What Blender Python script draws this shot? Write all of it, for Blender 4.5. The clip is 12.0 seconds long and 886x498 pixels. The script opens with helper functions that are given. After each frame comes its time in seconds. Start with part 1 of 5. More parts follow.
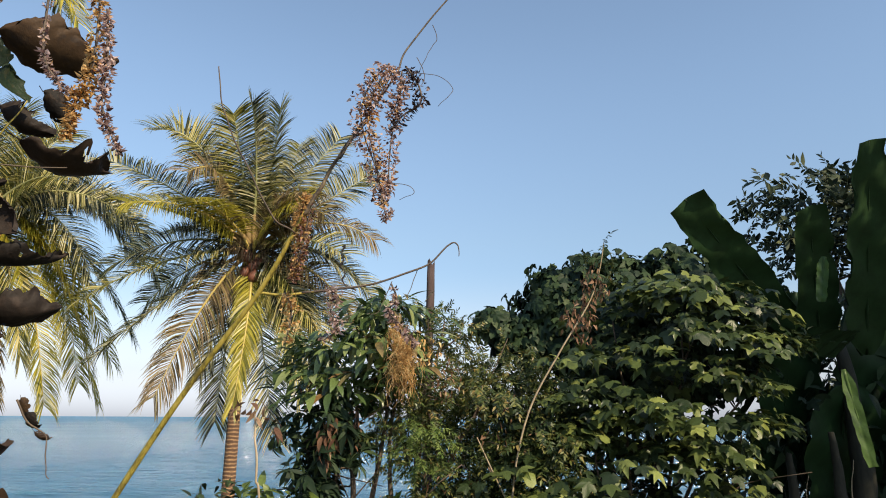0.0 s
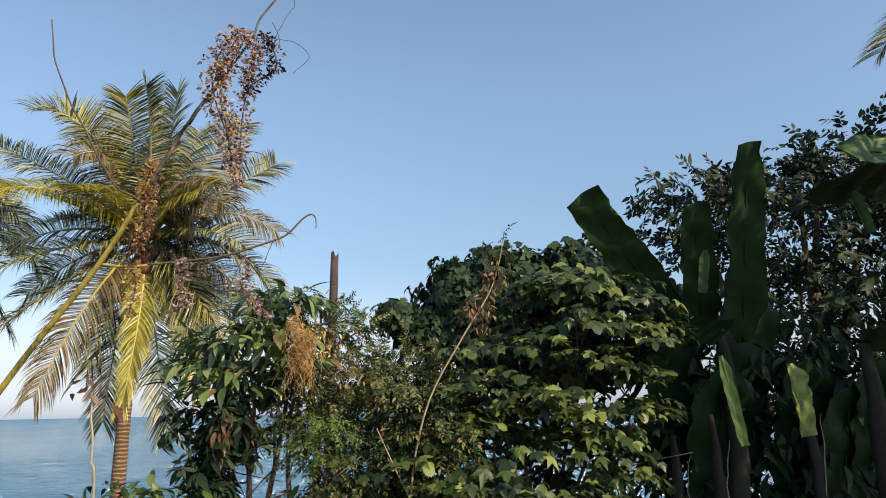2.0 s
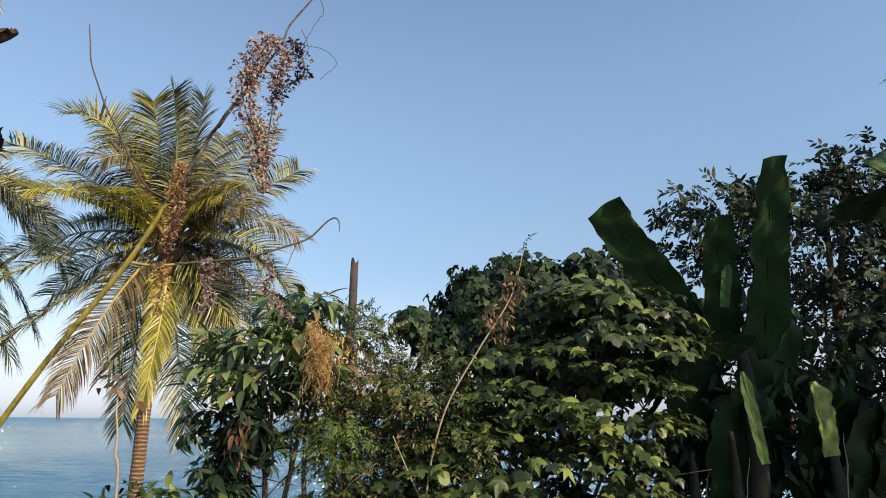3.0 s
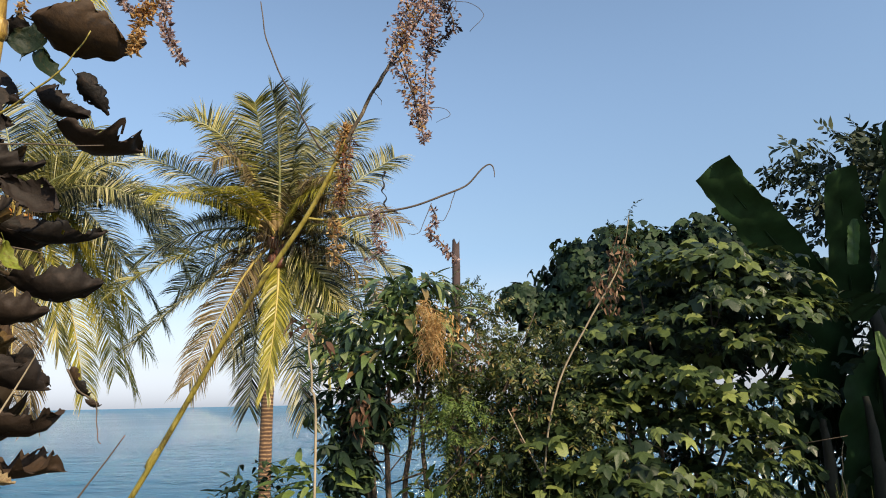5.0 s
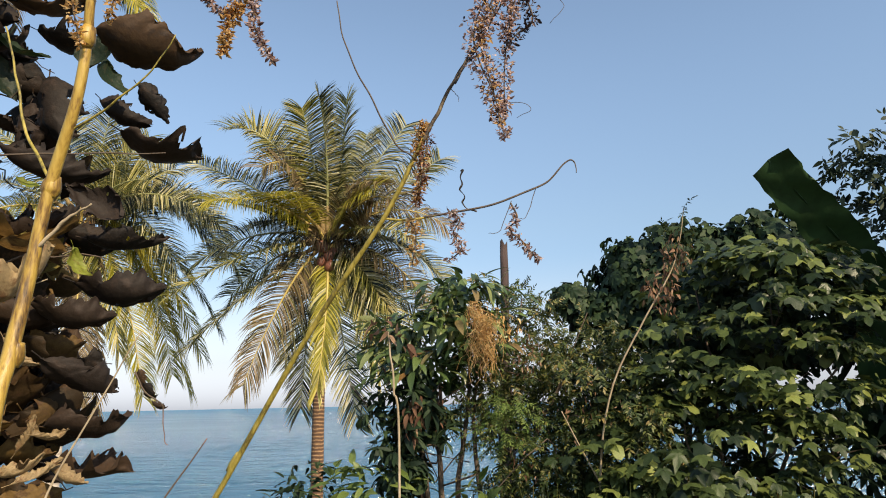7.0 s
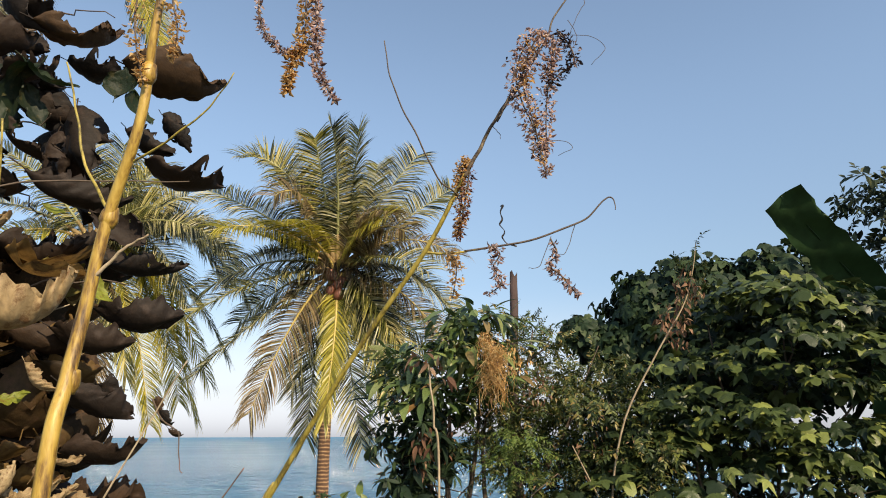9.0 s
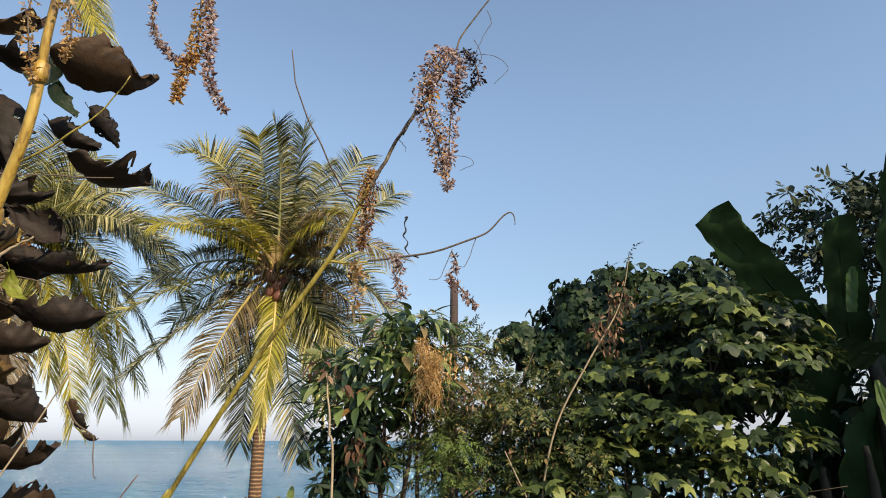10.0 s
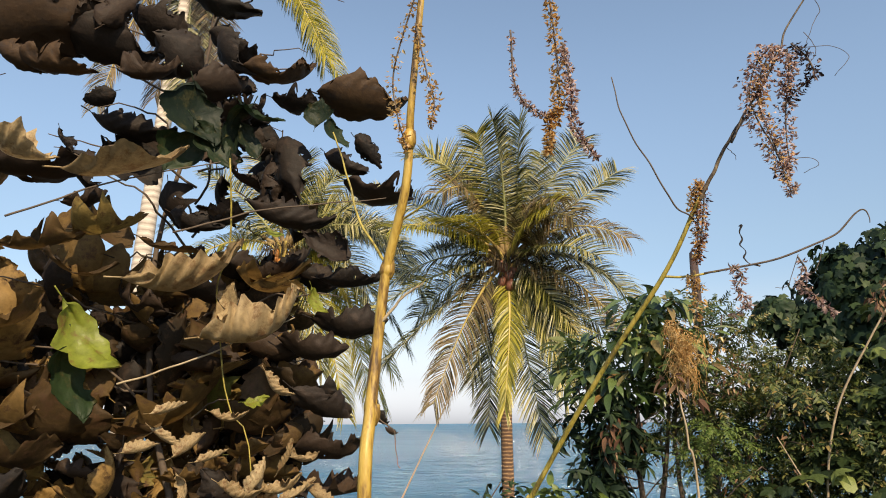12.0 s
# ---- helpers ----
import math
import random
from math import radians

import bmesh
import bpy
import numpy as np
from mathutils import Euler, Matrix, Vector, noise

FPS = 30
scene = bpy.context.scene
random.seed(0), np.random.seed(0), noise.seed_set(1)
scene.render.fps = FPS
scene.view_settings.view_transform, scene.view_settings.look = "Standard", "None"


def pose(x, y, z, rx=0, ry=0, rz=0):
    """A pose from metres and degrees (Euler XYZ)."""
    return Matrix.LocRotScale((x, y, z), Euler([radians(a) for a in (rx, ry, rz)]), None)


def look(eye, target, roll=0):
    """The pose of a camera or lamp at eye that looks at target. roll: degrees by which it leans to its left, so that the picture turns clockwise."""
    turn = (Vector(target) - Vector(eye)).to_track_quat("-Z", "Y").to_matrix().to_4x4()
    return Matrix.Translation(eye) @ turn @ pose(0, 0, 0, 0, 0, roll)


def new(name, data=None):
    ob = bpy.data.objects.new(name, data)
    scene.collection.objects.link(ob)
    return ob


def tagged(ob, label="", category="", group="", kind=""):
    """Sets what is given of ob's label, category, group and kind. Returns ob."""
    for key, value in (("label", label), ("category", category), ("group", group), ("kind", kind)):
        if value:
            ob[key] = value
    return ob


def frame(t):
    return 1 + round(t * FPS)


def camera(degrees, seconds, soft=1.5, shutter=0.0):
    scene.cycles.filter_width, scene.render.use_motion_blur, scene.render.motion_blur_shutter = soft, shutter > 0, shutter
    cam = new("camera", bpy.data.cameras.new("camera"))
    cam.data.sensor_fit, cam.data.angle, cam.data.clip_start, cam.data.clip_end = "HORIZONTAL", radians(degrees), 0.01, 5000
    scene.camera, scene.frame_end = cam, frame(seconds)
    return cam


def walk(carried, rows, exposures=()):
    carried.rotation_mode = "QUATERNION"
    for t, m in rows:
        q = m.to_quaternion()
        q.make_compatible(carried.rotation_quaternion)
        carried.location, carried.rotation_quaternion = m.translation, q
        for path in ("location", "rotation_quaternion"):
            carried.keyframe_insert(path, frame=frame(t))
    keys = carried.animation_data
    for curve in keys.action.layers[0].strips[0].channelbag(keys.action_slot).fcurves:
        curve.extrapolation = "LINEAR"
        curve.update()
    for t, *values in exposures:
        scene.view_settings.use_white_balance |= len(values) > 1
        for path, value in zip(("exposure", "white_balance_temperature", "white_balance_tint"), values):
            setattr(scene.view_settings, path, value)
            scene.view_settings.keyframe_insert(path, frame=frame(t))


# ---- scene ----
cam = camera(66.4, 12.0, soft=1.0)
PATH = [
    (0, (0.215, 0.166, 1.826), (0.06, 2.101, 2.309), 0.3),
    (0.5, (0.257, 0.178, 1.824), (0.227, 2.119, 2.305), 0.6),
    (1, (0.295, 0.183, 1.828), (0.444, 2.113, 2.329), 0.1),
    (1.5, (0.277, 0.187, 1.819), (0.388, 2.128, 2.29), -0.0),
    (2, (0.275, 0.179, 1.802), (0.39, 2.121, 2.266), -1.1),
    (2.5, (0.267, 0.173, 1.799), (0.353, 2.112, 2.286), -0.0),
    (3, (0.273, 0.172, 1.796), (0.33, 2.11, 2.286), 0.5),
    (3.5, (0.246, 0.182, 1.789), (0.175, 2.126, 2.255), -0.2),
    (3.7, (0.236, 0.166, 1.774), (0.117, 2.112, 2.22), -0.1),
    (5.5, (0.183, 0.144, 1.739), (-0.071, 2.079, 2.179), -1.4),
    (6, (0.167, 0.164, 1.744), (-0.133, 2.088, 2.198), -1.2),
    (6.5, (0.164, 0.156, 1.744), (-0.175, 2.073, 2.205), -1.1),
    (7, (0.152, 0.158, 1.743), (-0.204, 2.075, 2.189), -1.2),
    (7.2, (0.147, 0.157, 1.734), (-0.243, 2.066, 2.188), -1.6),
    (9, (0.114, 0.137, 1.745), (-0.258, 2.028, 2.277), -0.2),
    (9.5, (0.127, 0.133, 1.742), (-0.237, 2.03, 2.261), 0.1),
    (10, (0.17, 0.129, 1.749), (-0.042, 2.042, 2.293), 0.1),
    (10.5, (0.178, 0.131, 1.761), (0.049, 2.056, 2.289), -0.1),
    (11, (0.134, 0.107, 1.772), (-0.257, 1.995, 2.304), -0.1),
    (11.5, (0.092, 0.087, 1.793), (-0.54, 1.909, 2.321), -0.6),
    (12, (0.043, 0.043, 1.787), (-0.789, 1.792, 2.285), -0.4),
]
walk(cam, [(t, look(eye, target, roll)) for t, eye, target, roll in PATH], [(0, 0.48, 6850, 9.5), (1, 0.45, 6700, 9), (3.2, 0.45, 6700, 9), (5.5, 0.46, 6800, 9.5), (6.5, 0.47, 6900, 10), (9, 0.49, 7100, 11), (9.6, 0.49, 7100, 11), (10.3, 0.48, 6800, 10), (11, 0.48, 6850, 10), (11.5, 0.48, 7100, 11), (12, 0.47, 7250, 11)])

# ---- world, sun ----
SUN_DIR = Vector((0.56, -0.57, 0.60)).normalized()      # towards the sun
world = bpy.data.worlds.new("sky")
scene.world = world
world.use_nodes = True
wn, wl = world.node_tree.nodes, world.node_tree.links
sky = wn.new("ShaderNodeTexSky")
sky.sky_type, sky.sun_disc = "NISHITA", False
sky.sun_elevation = math.asin(SUN_DIR.z)
sky.sun_rotation = math.atan2(SUN_DIR.x, SUN_DIR.y)
sky.altitude, sky.air_density, sky.dust_density, sky.ozone_density = 0.0, 1.0, 0.6, 2.8
haze = wn.new("ShaderNodeHueSaturation")
haze.inputs["Hue"].default_value = 0.495
# moist air: the blue pales all round towards the horizon
high = wn.new("ShaderNodeSeparateXYZ")
wl.new(wn.new("ShaderNodeTexCoord").outputs["Generated"], high.inputs[0])
pale = wn.new("ShaderNodeMapRange")
pale.inputs["From Min"].default_value, pale.inputs["From Max"].default_value = 0.0, 0.22
pale.inputs["To Min"].default_value, pale.inputs["To Max"].default_value = 0.15, 0.92
pale.interpolation_type = "SMOOTHSTEP"
wl.new(high.outputs["Z"], pale.inputs["Value"])
wl.new(pale.outputs[0], haze.inputs["Saturation"])
dim = wn.new("ShaderNodeMapRange")
dim.inputs["From Min"].default_value, dim.inputs["From Max"].default_value = 0.0, 0.5
dim.inputs["To Min"].default_value, dim.inputs["To Max"].default_value = 0.62, 1.05
dim.interpolation_type = "SMOOTHSTEP"
wl.new(high.outputs["Z"], dim.inputs["Value"])
wl.new(dim.outputs[0], haze.inputs["Value"])
wl.new(sky.outputs[0], haze.inputs["Color"])
cool = wn.new("ShaderNodeMix")
cool.data_type, cool.blend_type = "RGBA", "MULTIPLY"
veil = wn.new("ShaderNodeMapRange")
veil.inputs["From Min"].default_value, veil.inputs["From Max"].default_value = 0.0, 0.25
veil.inputs["To Min"].default_value, veil.inputs["To Max"].default_value = 1.0, 0.0
wl.new(high.outputs["Z"], veil.inputs["Value"])
wl.new(veil.outputs[0], cool.inputs[0])
wl.new(haze.outputs[0], cool.inputs[6])
cool.inputs[7].default_value = (0.88, 0.96, 1.14, 1.0)
wl.new(cool.outputs[2], wn["Background"].inputs[0])
wn["Background"].inputs[1].default_value = 0.15

lamp = bpy.data.lights.new("sun", "SUN")
lamp.energy, lamp.angle, lamp.color = 4.3, radians(0.6), (1.0, 0.85, 0.62)
sun = new("sun", lamp)
sun.matrix_world = look(SUN_DIR * 60, (0, 0, 0))

# ---- mesh helpers ----
UP = np.array((0.0, 0.0, 1.0))


def unit(v):
    v = np.asarray(v, float)
    return v / (np.linalg.norm(v) + 1e-9)


class Shape:
    """Vertices and faces that grow into one mesh."""

    def __init__(self):
        self.v, self.f, self.n = [], [], 0

    def add(self, verts, faces):
        self.v.append(np.asarray(verts, float))
        self.f.extend(tuple(i + self.n for i in f) for f in faces)
        self.n += len(verts)

    def stamp(self, tpl, m):
        verts, faces = tpl
        self.add(verts @ m[:3, :3].T + m[:3, 3], faces)

    def tube(self, path, radii, sides=7, cap=True):
        """A tube along a path, with a radius for each point."""
        path = np.asarray(path, float)
        n = len(path)
        radii = np.broadcast_to(np.asarray(radii, float), (n,)) if np.ndim(radii) == 0 or len(radii) == n else np.interp(np.linspace(0, 1, n), np.linspace(0, 1, len(radii)), radii)
        tan = np.gradient(path, axis=0)
        ref = np.array((0.31, 0.17, 0.93)) if abs(unit(tan[0])[2]) < 0.9 else np.array((0.95, 0.2, 0.1))
        verts, a = [], np.linspace(0, 2 * np.pi, sides, endpoint=False)
        side = ref
        for p, t, r in zip(path, tan, radii):
            t = unit(t)
            side = unit(side - t * (side @ t))
            other = np.cross(t, side)
            verts.append(p + r * (np.cos(a)[:, None] * side + np.sin(a)[:, None] * other))
        faces = [(i * sides + j, i * sides + (j + 1) % sides, (i + 1) * sides + (j + 1) % sides, (i + 1) * sides + j) for i in range(n - 1) for j in range(sides)]
        if cap:
            faces += [tuple(range(sides))[::-1], tuple((n - 1) * sides + j for j in range(sides))]
        self.add(np.concatenate(verts), faces)

    def mesh(self, name, material, smooth=True):
        me = bpy.data.meshes.new(name)
        me.from_pydata(np.concatenate(self.v).tolist(), [], self.f)
        me.materials.append(material)
        if smooth:
            me.shade_smooth()
        me.update()
        return me


def bend(points, n=24):
    """A smooth curve through the points (Catmull-Rom)."""
    p = np.asarray(points, float)
    p = np.vstack([2 * p[0] - p[1], p, 2 * p[-1] - p[-2]])
    out = []
    for s in np.linspace(0, len(p) - 3 - 1e-6, n):
        i = int(s)
        u = s - i
        a, b, c, d = p[i:i + 4]
        out.append(0.5 * (2 * b + (c - a) * u + (2 * a - 5 * b + 4 * c - d) * u * u + (3 * b - a - 3 * c + d) * u ** 3))
    return np.array(out)


def wobble(path, amount, seed=0):
    r = np.random.default_rng(seed)
    n = len(path)
    k = np.linspace(0, 1, n)
    off = sum(np.sin(k[:, None] * f + r.uniform(0, 6.3, 3)) * amount / (1 + i) for i, f in enumerate((7, 17, 31)))
    return np.asarray(path) + off - off[0]


def thing(name, place, label, category, group="", turn=0.0, kind=""):
    ob = new(name)
    ob.matrix_world = pose(*place, rz=turn)
    ob.empty_display_size = 0.1
    return tagged(ob, label, category, group, kind)


def part(name, shape, material, parent=None, label="", smooth=True, kind=""):
    ob = new(name, shape.mesh(name, material, smooth) if isinstance(shape, Shape) else shape)
    if parent is not None:
        ob.parent = parent
    return tagged(ob, label, kind=kind)


def frame_of(tip, normal, size, at):
    """4 x 4: local y to the tip, local z to the normal."""
    y = unit(tip)
    z = np.asarray(normal, float)
    z = unit(z - y * (z @ y))
    m = np.eye(4)
    m[:3, 0], m[:3, 1], m[:3, 2], m[:3, 3] = np.cross(y, z) * size, y * size, z * size, at
    return m


# ---- materials ----
def material(name):
    m = bpy.data.materials.new(name)
    m.use_nodes = True
    return m, m.node_tree.nodes, m.node_tree.links, m.node_tree.nodes["Principled BSDF"]


def ramp(nodes, links, source, stops):
    r = nodes.new("ShaderNodeValToRGB")
    el = r.color_ramp.elements
    while len(el) < len(stops):
        el.new(0.5)
    for e, (p, c) in zip(el, stops):
        e.position, e.color = p, (*c, 1)
    links.new(source, r.inputs[0])
    return r.outputs[0]


def noise_tex(nodes, links, scale, detail=4.0, rough=0.6, stretch=None, space="Object"):
    co = nodes.new("ShaderNodeTexCoord")
    out = co.outputs[space]
    if stretch:
        mp = nodes.new("ShaderNodeMapping")
        mp.inputs["Scale"].default_value = stretch
        links.new(out, mp.inputs[0])
        out = mp.outputs[0]
    t = nodes.new("ShaderNodeTexNoise")
    t.inputs["Scale"].default_value, t.inputs["Detail"].default_value, t.inputs["Roughness"].default_value = scale, detail, rough
    links.new(out, t.inputs["Vector"])
    return t.outputs[0]


def mathn(nodes, links, op, a, b):
    n = nodes.new("ShaderNodeMath")
    n.operation = op
    for i, v in enumerate((a, b)):
        if isinstance(v, (int, float)):
            n.inputs[i].default_value = v
        else:
            links.new(v, n.inputs[i])
    return n.outputs[0]


def bump(nodes, links, height, strength, distance, bsdf):
    b = nodes.new("ShaderNodeBump")
    b.inputs["Strength"].default_value, b.inputs["Distance"].default_value = strength, distance
    links.new(height, b.inputs["Height"])
    links.new(b.outputs[0], bsdf.inputs["Normal"])


def mixed(nodes, links, fac, a, b, mode="MIX"):
    m = nodes.new("ShaderNodeMix")
    m.data_type, m.blend_type = "RGBA", mode
    for sock, v in ((0, fac), (6, a), (7, b)):
        if isinstance(v, (int, float)):
            m.inputs[sock].default_value = v
        elif isinstance(v, tuple):
            m.inputs[sock].default_value = (*v, 1)
        else:
            links.new(v, m.inputs[sock])
    return m.outputs[2]


def leaf_material(name, stops, glow=0.35, rough=0.45, grain=30.0, spots=None, whole=1.0, gloss=0.4):
    """Foliage: a colour for each leaf, mottling, some light let through."""
    m, nodes, links, bsdf = material(name)
    geo, info = nodes.new("ShaderNodeNewGeometry"), nodes.new("ShaderNodeObjectInfo")
    pick = mathn(nodes, links, "FRACT", mathn(nodes, links, "ADD", geo.outputs["Random Per Island"], mathn(nodes, links, "MULTIPLY", info.outputs["Random"], whole)), 0.0)
    col = ramp(nodes, links, pick, stops)
    mot = noise_tex(nodes, links, grain, 5)
    shade = ramp(nodes, links, mot, [(0.3, (0.62, 0.62, 0.62)), (0.7, (1.25, 1.25, 1.25))])
    col = mixed(nodes, links, 0.8, col, shade, "MULTIPLY")
    if spots:
        sp = ramp(nodes, links, noise_tex(nodes, links, grain * 0.35, 6, 0.75), [(0.52, (0, 0, 0)), (0.64, (1, 1, 1))])
        col = mixed(nodes, links, sp, col, spots)
    links.new(col, bsdf.inputs["Base Color"])
    bsdf.inputs["Roughness"].default_value = rough
    bsdf.inputs["Specular IOR Level"].default_value = gloss
    bump(nodes, links, mot, 0.35, 0.01, bsdf)
    tr = nodes.new("ShaderNodeBsdfTranslucent")
    links.new(col, tr.inputs[0])
    mix = nodes.new("ShaderNodeMixShader")
    mix.inputs[0].default_value = glow
    links.new(bsdf.outputs[0], mix.inputs[1])
    links.new(tr.outputs[0], mix.inputs[2])
    links.new(mix.outputs[0], nodes["Material Output"].inputs[0])
    return m


def plain_material(name, stops, scale=8.0, rough=0.8, relief=0.4, distance=0.01, stretch=None, fine=None):
    m, nodes, links, bsdf = material(name)
    a = noise_tex(nodes, links, scale, 6, 0.65, stretch)
    b = noise_tex(nodes, links, fine or scale * 6, 4, 0.6, stretch)
    s = mathn(nodes, links, "ADD", mathn(nodes, links, "MULTIPLY", a, 0.65), mathn(nodes, links, "MULTIPLY", b, 0.35))
    links.new(ramp(nodes, links, s, stops), bsdf.inputs["Base Color"])
    bsdf.inputs["Roughness"].default_value = rough
    bump(nodes, links, s, relief, distance, bsdf)
    return m


# leaflets near-black to cream: contrast of sun and shade put into the colours
PALM_GREEN = leaf_material("palm_green", [(0.0, (0.008, 0.012, 0.009)), (0.42, (0.036, 0.046, 0.018)), (0.56, (0.21, 0.21, 0.07)), (0.78, (0.48, 0.43, 0.19)), (1.0, (0.76, 0.70, 0.45))], 0.38, 0.34, 3, None, 0.0, 0.4)
PALM_MID = leaf_material("palm_mid_green", [(0.0, (0.014, 0.020, 0.007)), (0.4, (0.09, 0.10, 0.022)), (0.7, (0.36, 0.33, 0.085)), (1.0, (0.66, 0.57, 0.25))], 0.42, 0.36, 3, None, 0.0, 0.4)
PALM_YELLOW = leaf_material("palm_yellow", [(0.0, (0.11, 0.12, 0.014)), (0.5, (0.33, 0.30, 0.033)), (1.0, (0.54, 0.45, 0.070))], 0.40, 0.36, 3, None, 0.0, 0.5)
PALM_DRY = leaf_material("palm_dry", [(0.0, (0.020, 0.015, 0.009)), (0.5, (0.048, 0.036, 0.018)), (0.85, (0.12, 0.08, 0.04)), (1.0, (0.26, 0.18, 0.09))], 0.2, 0.6, 3)
PALM_TAN = leaf_material("palm_tan", [(0.0, (0.035, 0.028, 0.013)), (0.4, (0.13, 0.092, 0.040)), (0.75, (0.30, 0.21, 0.11)), (0.9, (0.20, 0.18, 0.04)), (1.0, (0.42, 0.32, 0.17))], 0.3, 0.5, 3, None, 0.0)
GREY_RIB = plain_material("pale_frond_rib", [(0.3, (0.16, 0.18, 0.07)), (0.7, (0.34, 0.33, 0.15))], 5, 0.35)
PETIOLE = plain_material("petiole_fibre", [(0.35, (0.10, 0.06, 0.025)), (0.55, (0.26, 0.18, 0.07)), (0.7, (0.42, 0.31, 0.13))], 14, 0.7, 0.5, 0.01, (1, 1, 0.3))
RACHIS = plain_material("frond_rib", [(0.3, (0.36, 0.28, 0.07)), (0.7, (0.56, 0.42, 0.13))], 5, 0.5)
def banded_bark(name, dark, mid, light, scale=3.4):
    """Palm bark: pale leaf scars ringing a rough darker trunk."""
    m, nodes, links, bsdf = material(name)
    wave = nodes.new("ShaderNodeTexWave")
    wave.wave_type, wave.bands_direction, wave.wave_profile = "BANDS", "Z", "TRI"
    wave.inputs["Scale"].default_value, wave.inputs["Distortion"].default_value = scale, 2.6
    wave.inputs["Detail"].default_value, wave.inputs["Detail Scale"].default_value = 3.0, 1.6
    tc = nodes.new("ShaderNodeTexCoord")
    links.new(tc.outputs["Object"], wave.inputs["Vector"])
    grit = noise_tex(nodes, links, 9, 6, 0.7)
    s = mathn(nodes, links, "ADD", mathn(nodes, links, "MULTIPLY", wave.outputs["Fac"], 0.55), mathn(nodes, links, "MULTIPLY", grit, 0.45))
    links.new(ramp(nodes, links, s, [(0.24, dark), (0.46, mid), (0.60, mid), (0.78, light)]), bsdf.inputs["Base Color"])
    bsdf.inputs["Roughness"].default_value = 0.9
    bump(nodes, links, s, 0.15, 0.006, bsdf)
    return m


PALM_BARK = banded_bark("palm_bark", (0.06, 0.034, 0.022), (0.13, 0.072, 0.042), (0.42, 0.27, 0.14), 4.4)
PALE_BARK = banded_bark("pale_palm_bark", (0.34, 0.28, 0.23), (0.52, 0.45, 0.38), (0.66, 0.60, 0.52), 2.2)
COCO_ORANGE = plain_material("coconut_orange", [(0.3, (0.42, 0.14, 0.03)), (0.7, (0.60, 0.27, 0.07))], 9, 0.45)
COCO_BROWN = plain_material("coconut_brown", [(0.3, (0.12, 0.04, 0.025)), (0.7, (0.28, 0.11, 0.06))], 9, 0.5)
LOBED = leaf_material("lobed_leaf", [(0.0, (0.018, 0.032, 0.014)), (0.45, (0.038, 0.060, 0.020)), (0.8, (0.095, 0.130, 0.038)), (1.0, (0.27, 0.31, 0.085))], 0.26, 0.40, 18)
# own tone of the dark trees; inside and under shrubs it paints shade
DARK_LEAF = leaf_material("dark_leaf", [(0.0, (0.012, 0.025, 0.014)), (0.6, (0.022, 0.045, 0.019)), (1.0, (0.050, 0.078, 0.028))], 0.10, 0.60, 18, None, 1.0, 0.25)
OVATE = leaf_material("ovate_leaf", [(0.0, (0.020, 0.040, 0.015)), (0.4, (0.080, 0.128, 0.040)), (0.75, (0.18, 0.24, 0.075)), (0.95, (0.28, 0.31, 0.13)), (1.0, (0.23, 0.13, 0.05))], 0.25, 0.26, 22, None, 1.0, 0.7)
FRESH = leaf_material("fresh_leaf", [(0.0, (0.08, 0.14, 0.03)), (1.0, (0.20, 0.26, 0.07))], 0.35, 0.4, 22)
FINE = leaf_material("fine_leaf", [(0.0, (0.020, 0.038, 0.014)), (0.45, (0.062, 0.090, 0.026)), (0.8, (0.16, 0.18, 0.052)), (1.0, (0.28, 0.20, 0.07))], 0.25, 0.38, 30)
# darker copy of FINE; on the low shrub it carries the shade
FINE_DARK = leaf_material("fine_leaf_dark", [(0.0, (0.011, 0.023, 0.009)), (0.5, (0.028, 0.048, 0.015)), (0.85, (0.075, 0.098, 0.028)), (1.0, (0.20, 0.19, 0.055))], 0.22, 0.45, 25, None, 1.0, 0.3)
TREE_LEAF = leaf_material("tree_leaf", [(0.0, (0.014, 0.026, 0.017)), (0.7, (0.032, 0.050, 0.028)), (1.0, (0.09, 0.10, 0.042))], 0.10, 0.6, 25, None, 1.0, 0.25)
# dark leaf colour holds the shade; the two lighter ones hold sun patches
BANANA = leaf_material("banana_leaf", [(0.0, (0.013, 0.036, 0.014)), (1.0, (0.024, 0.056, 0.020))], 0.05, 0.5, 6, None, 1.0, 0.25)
BANANA_SUNLIT = leaf_material("banana_leaf_sunlit", [(0.0, (0.24, 0.29, 0.07)), (1.0, (0.40, 0.43, 0.13))], 0.35, 0.40, 14, (0.03, 0.05, 0.02))
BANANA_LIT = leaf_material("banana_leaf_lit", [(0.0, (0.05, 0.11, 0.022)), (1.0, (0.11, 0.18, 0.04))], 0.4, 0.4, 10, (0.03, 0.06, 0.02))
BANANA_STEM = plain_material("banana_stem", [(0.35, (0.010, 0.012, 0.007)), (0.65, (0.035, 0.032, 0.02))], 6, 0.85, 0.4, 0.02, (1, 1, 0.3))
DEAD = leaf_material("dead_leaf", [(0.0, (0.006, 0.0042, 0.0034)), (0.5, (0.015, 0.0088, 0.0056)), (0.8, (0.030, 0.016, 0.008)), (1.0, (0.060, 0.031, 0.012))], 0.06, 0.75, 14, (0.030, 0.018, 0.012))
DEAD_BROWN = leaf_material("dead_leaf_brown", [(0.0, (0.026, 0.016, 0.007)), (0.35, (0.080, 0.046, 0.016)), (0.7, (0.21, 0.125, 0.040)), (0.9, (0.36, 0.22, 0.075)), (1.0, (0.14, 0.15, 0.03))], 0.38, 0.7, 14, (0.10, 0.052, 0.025))
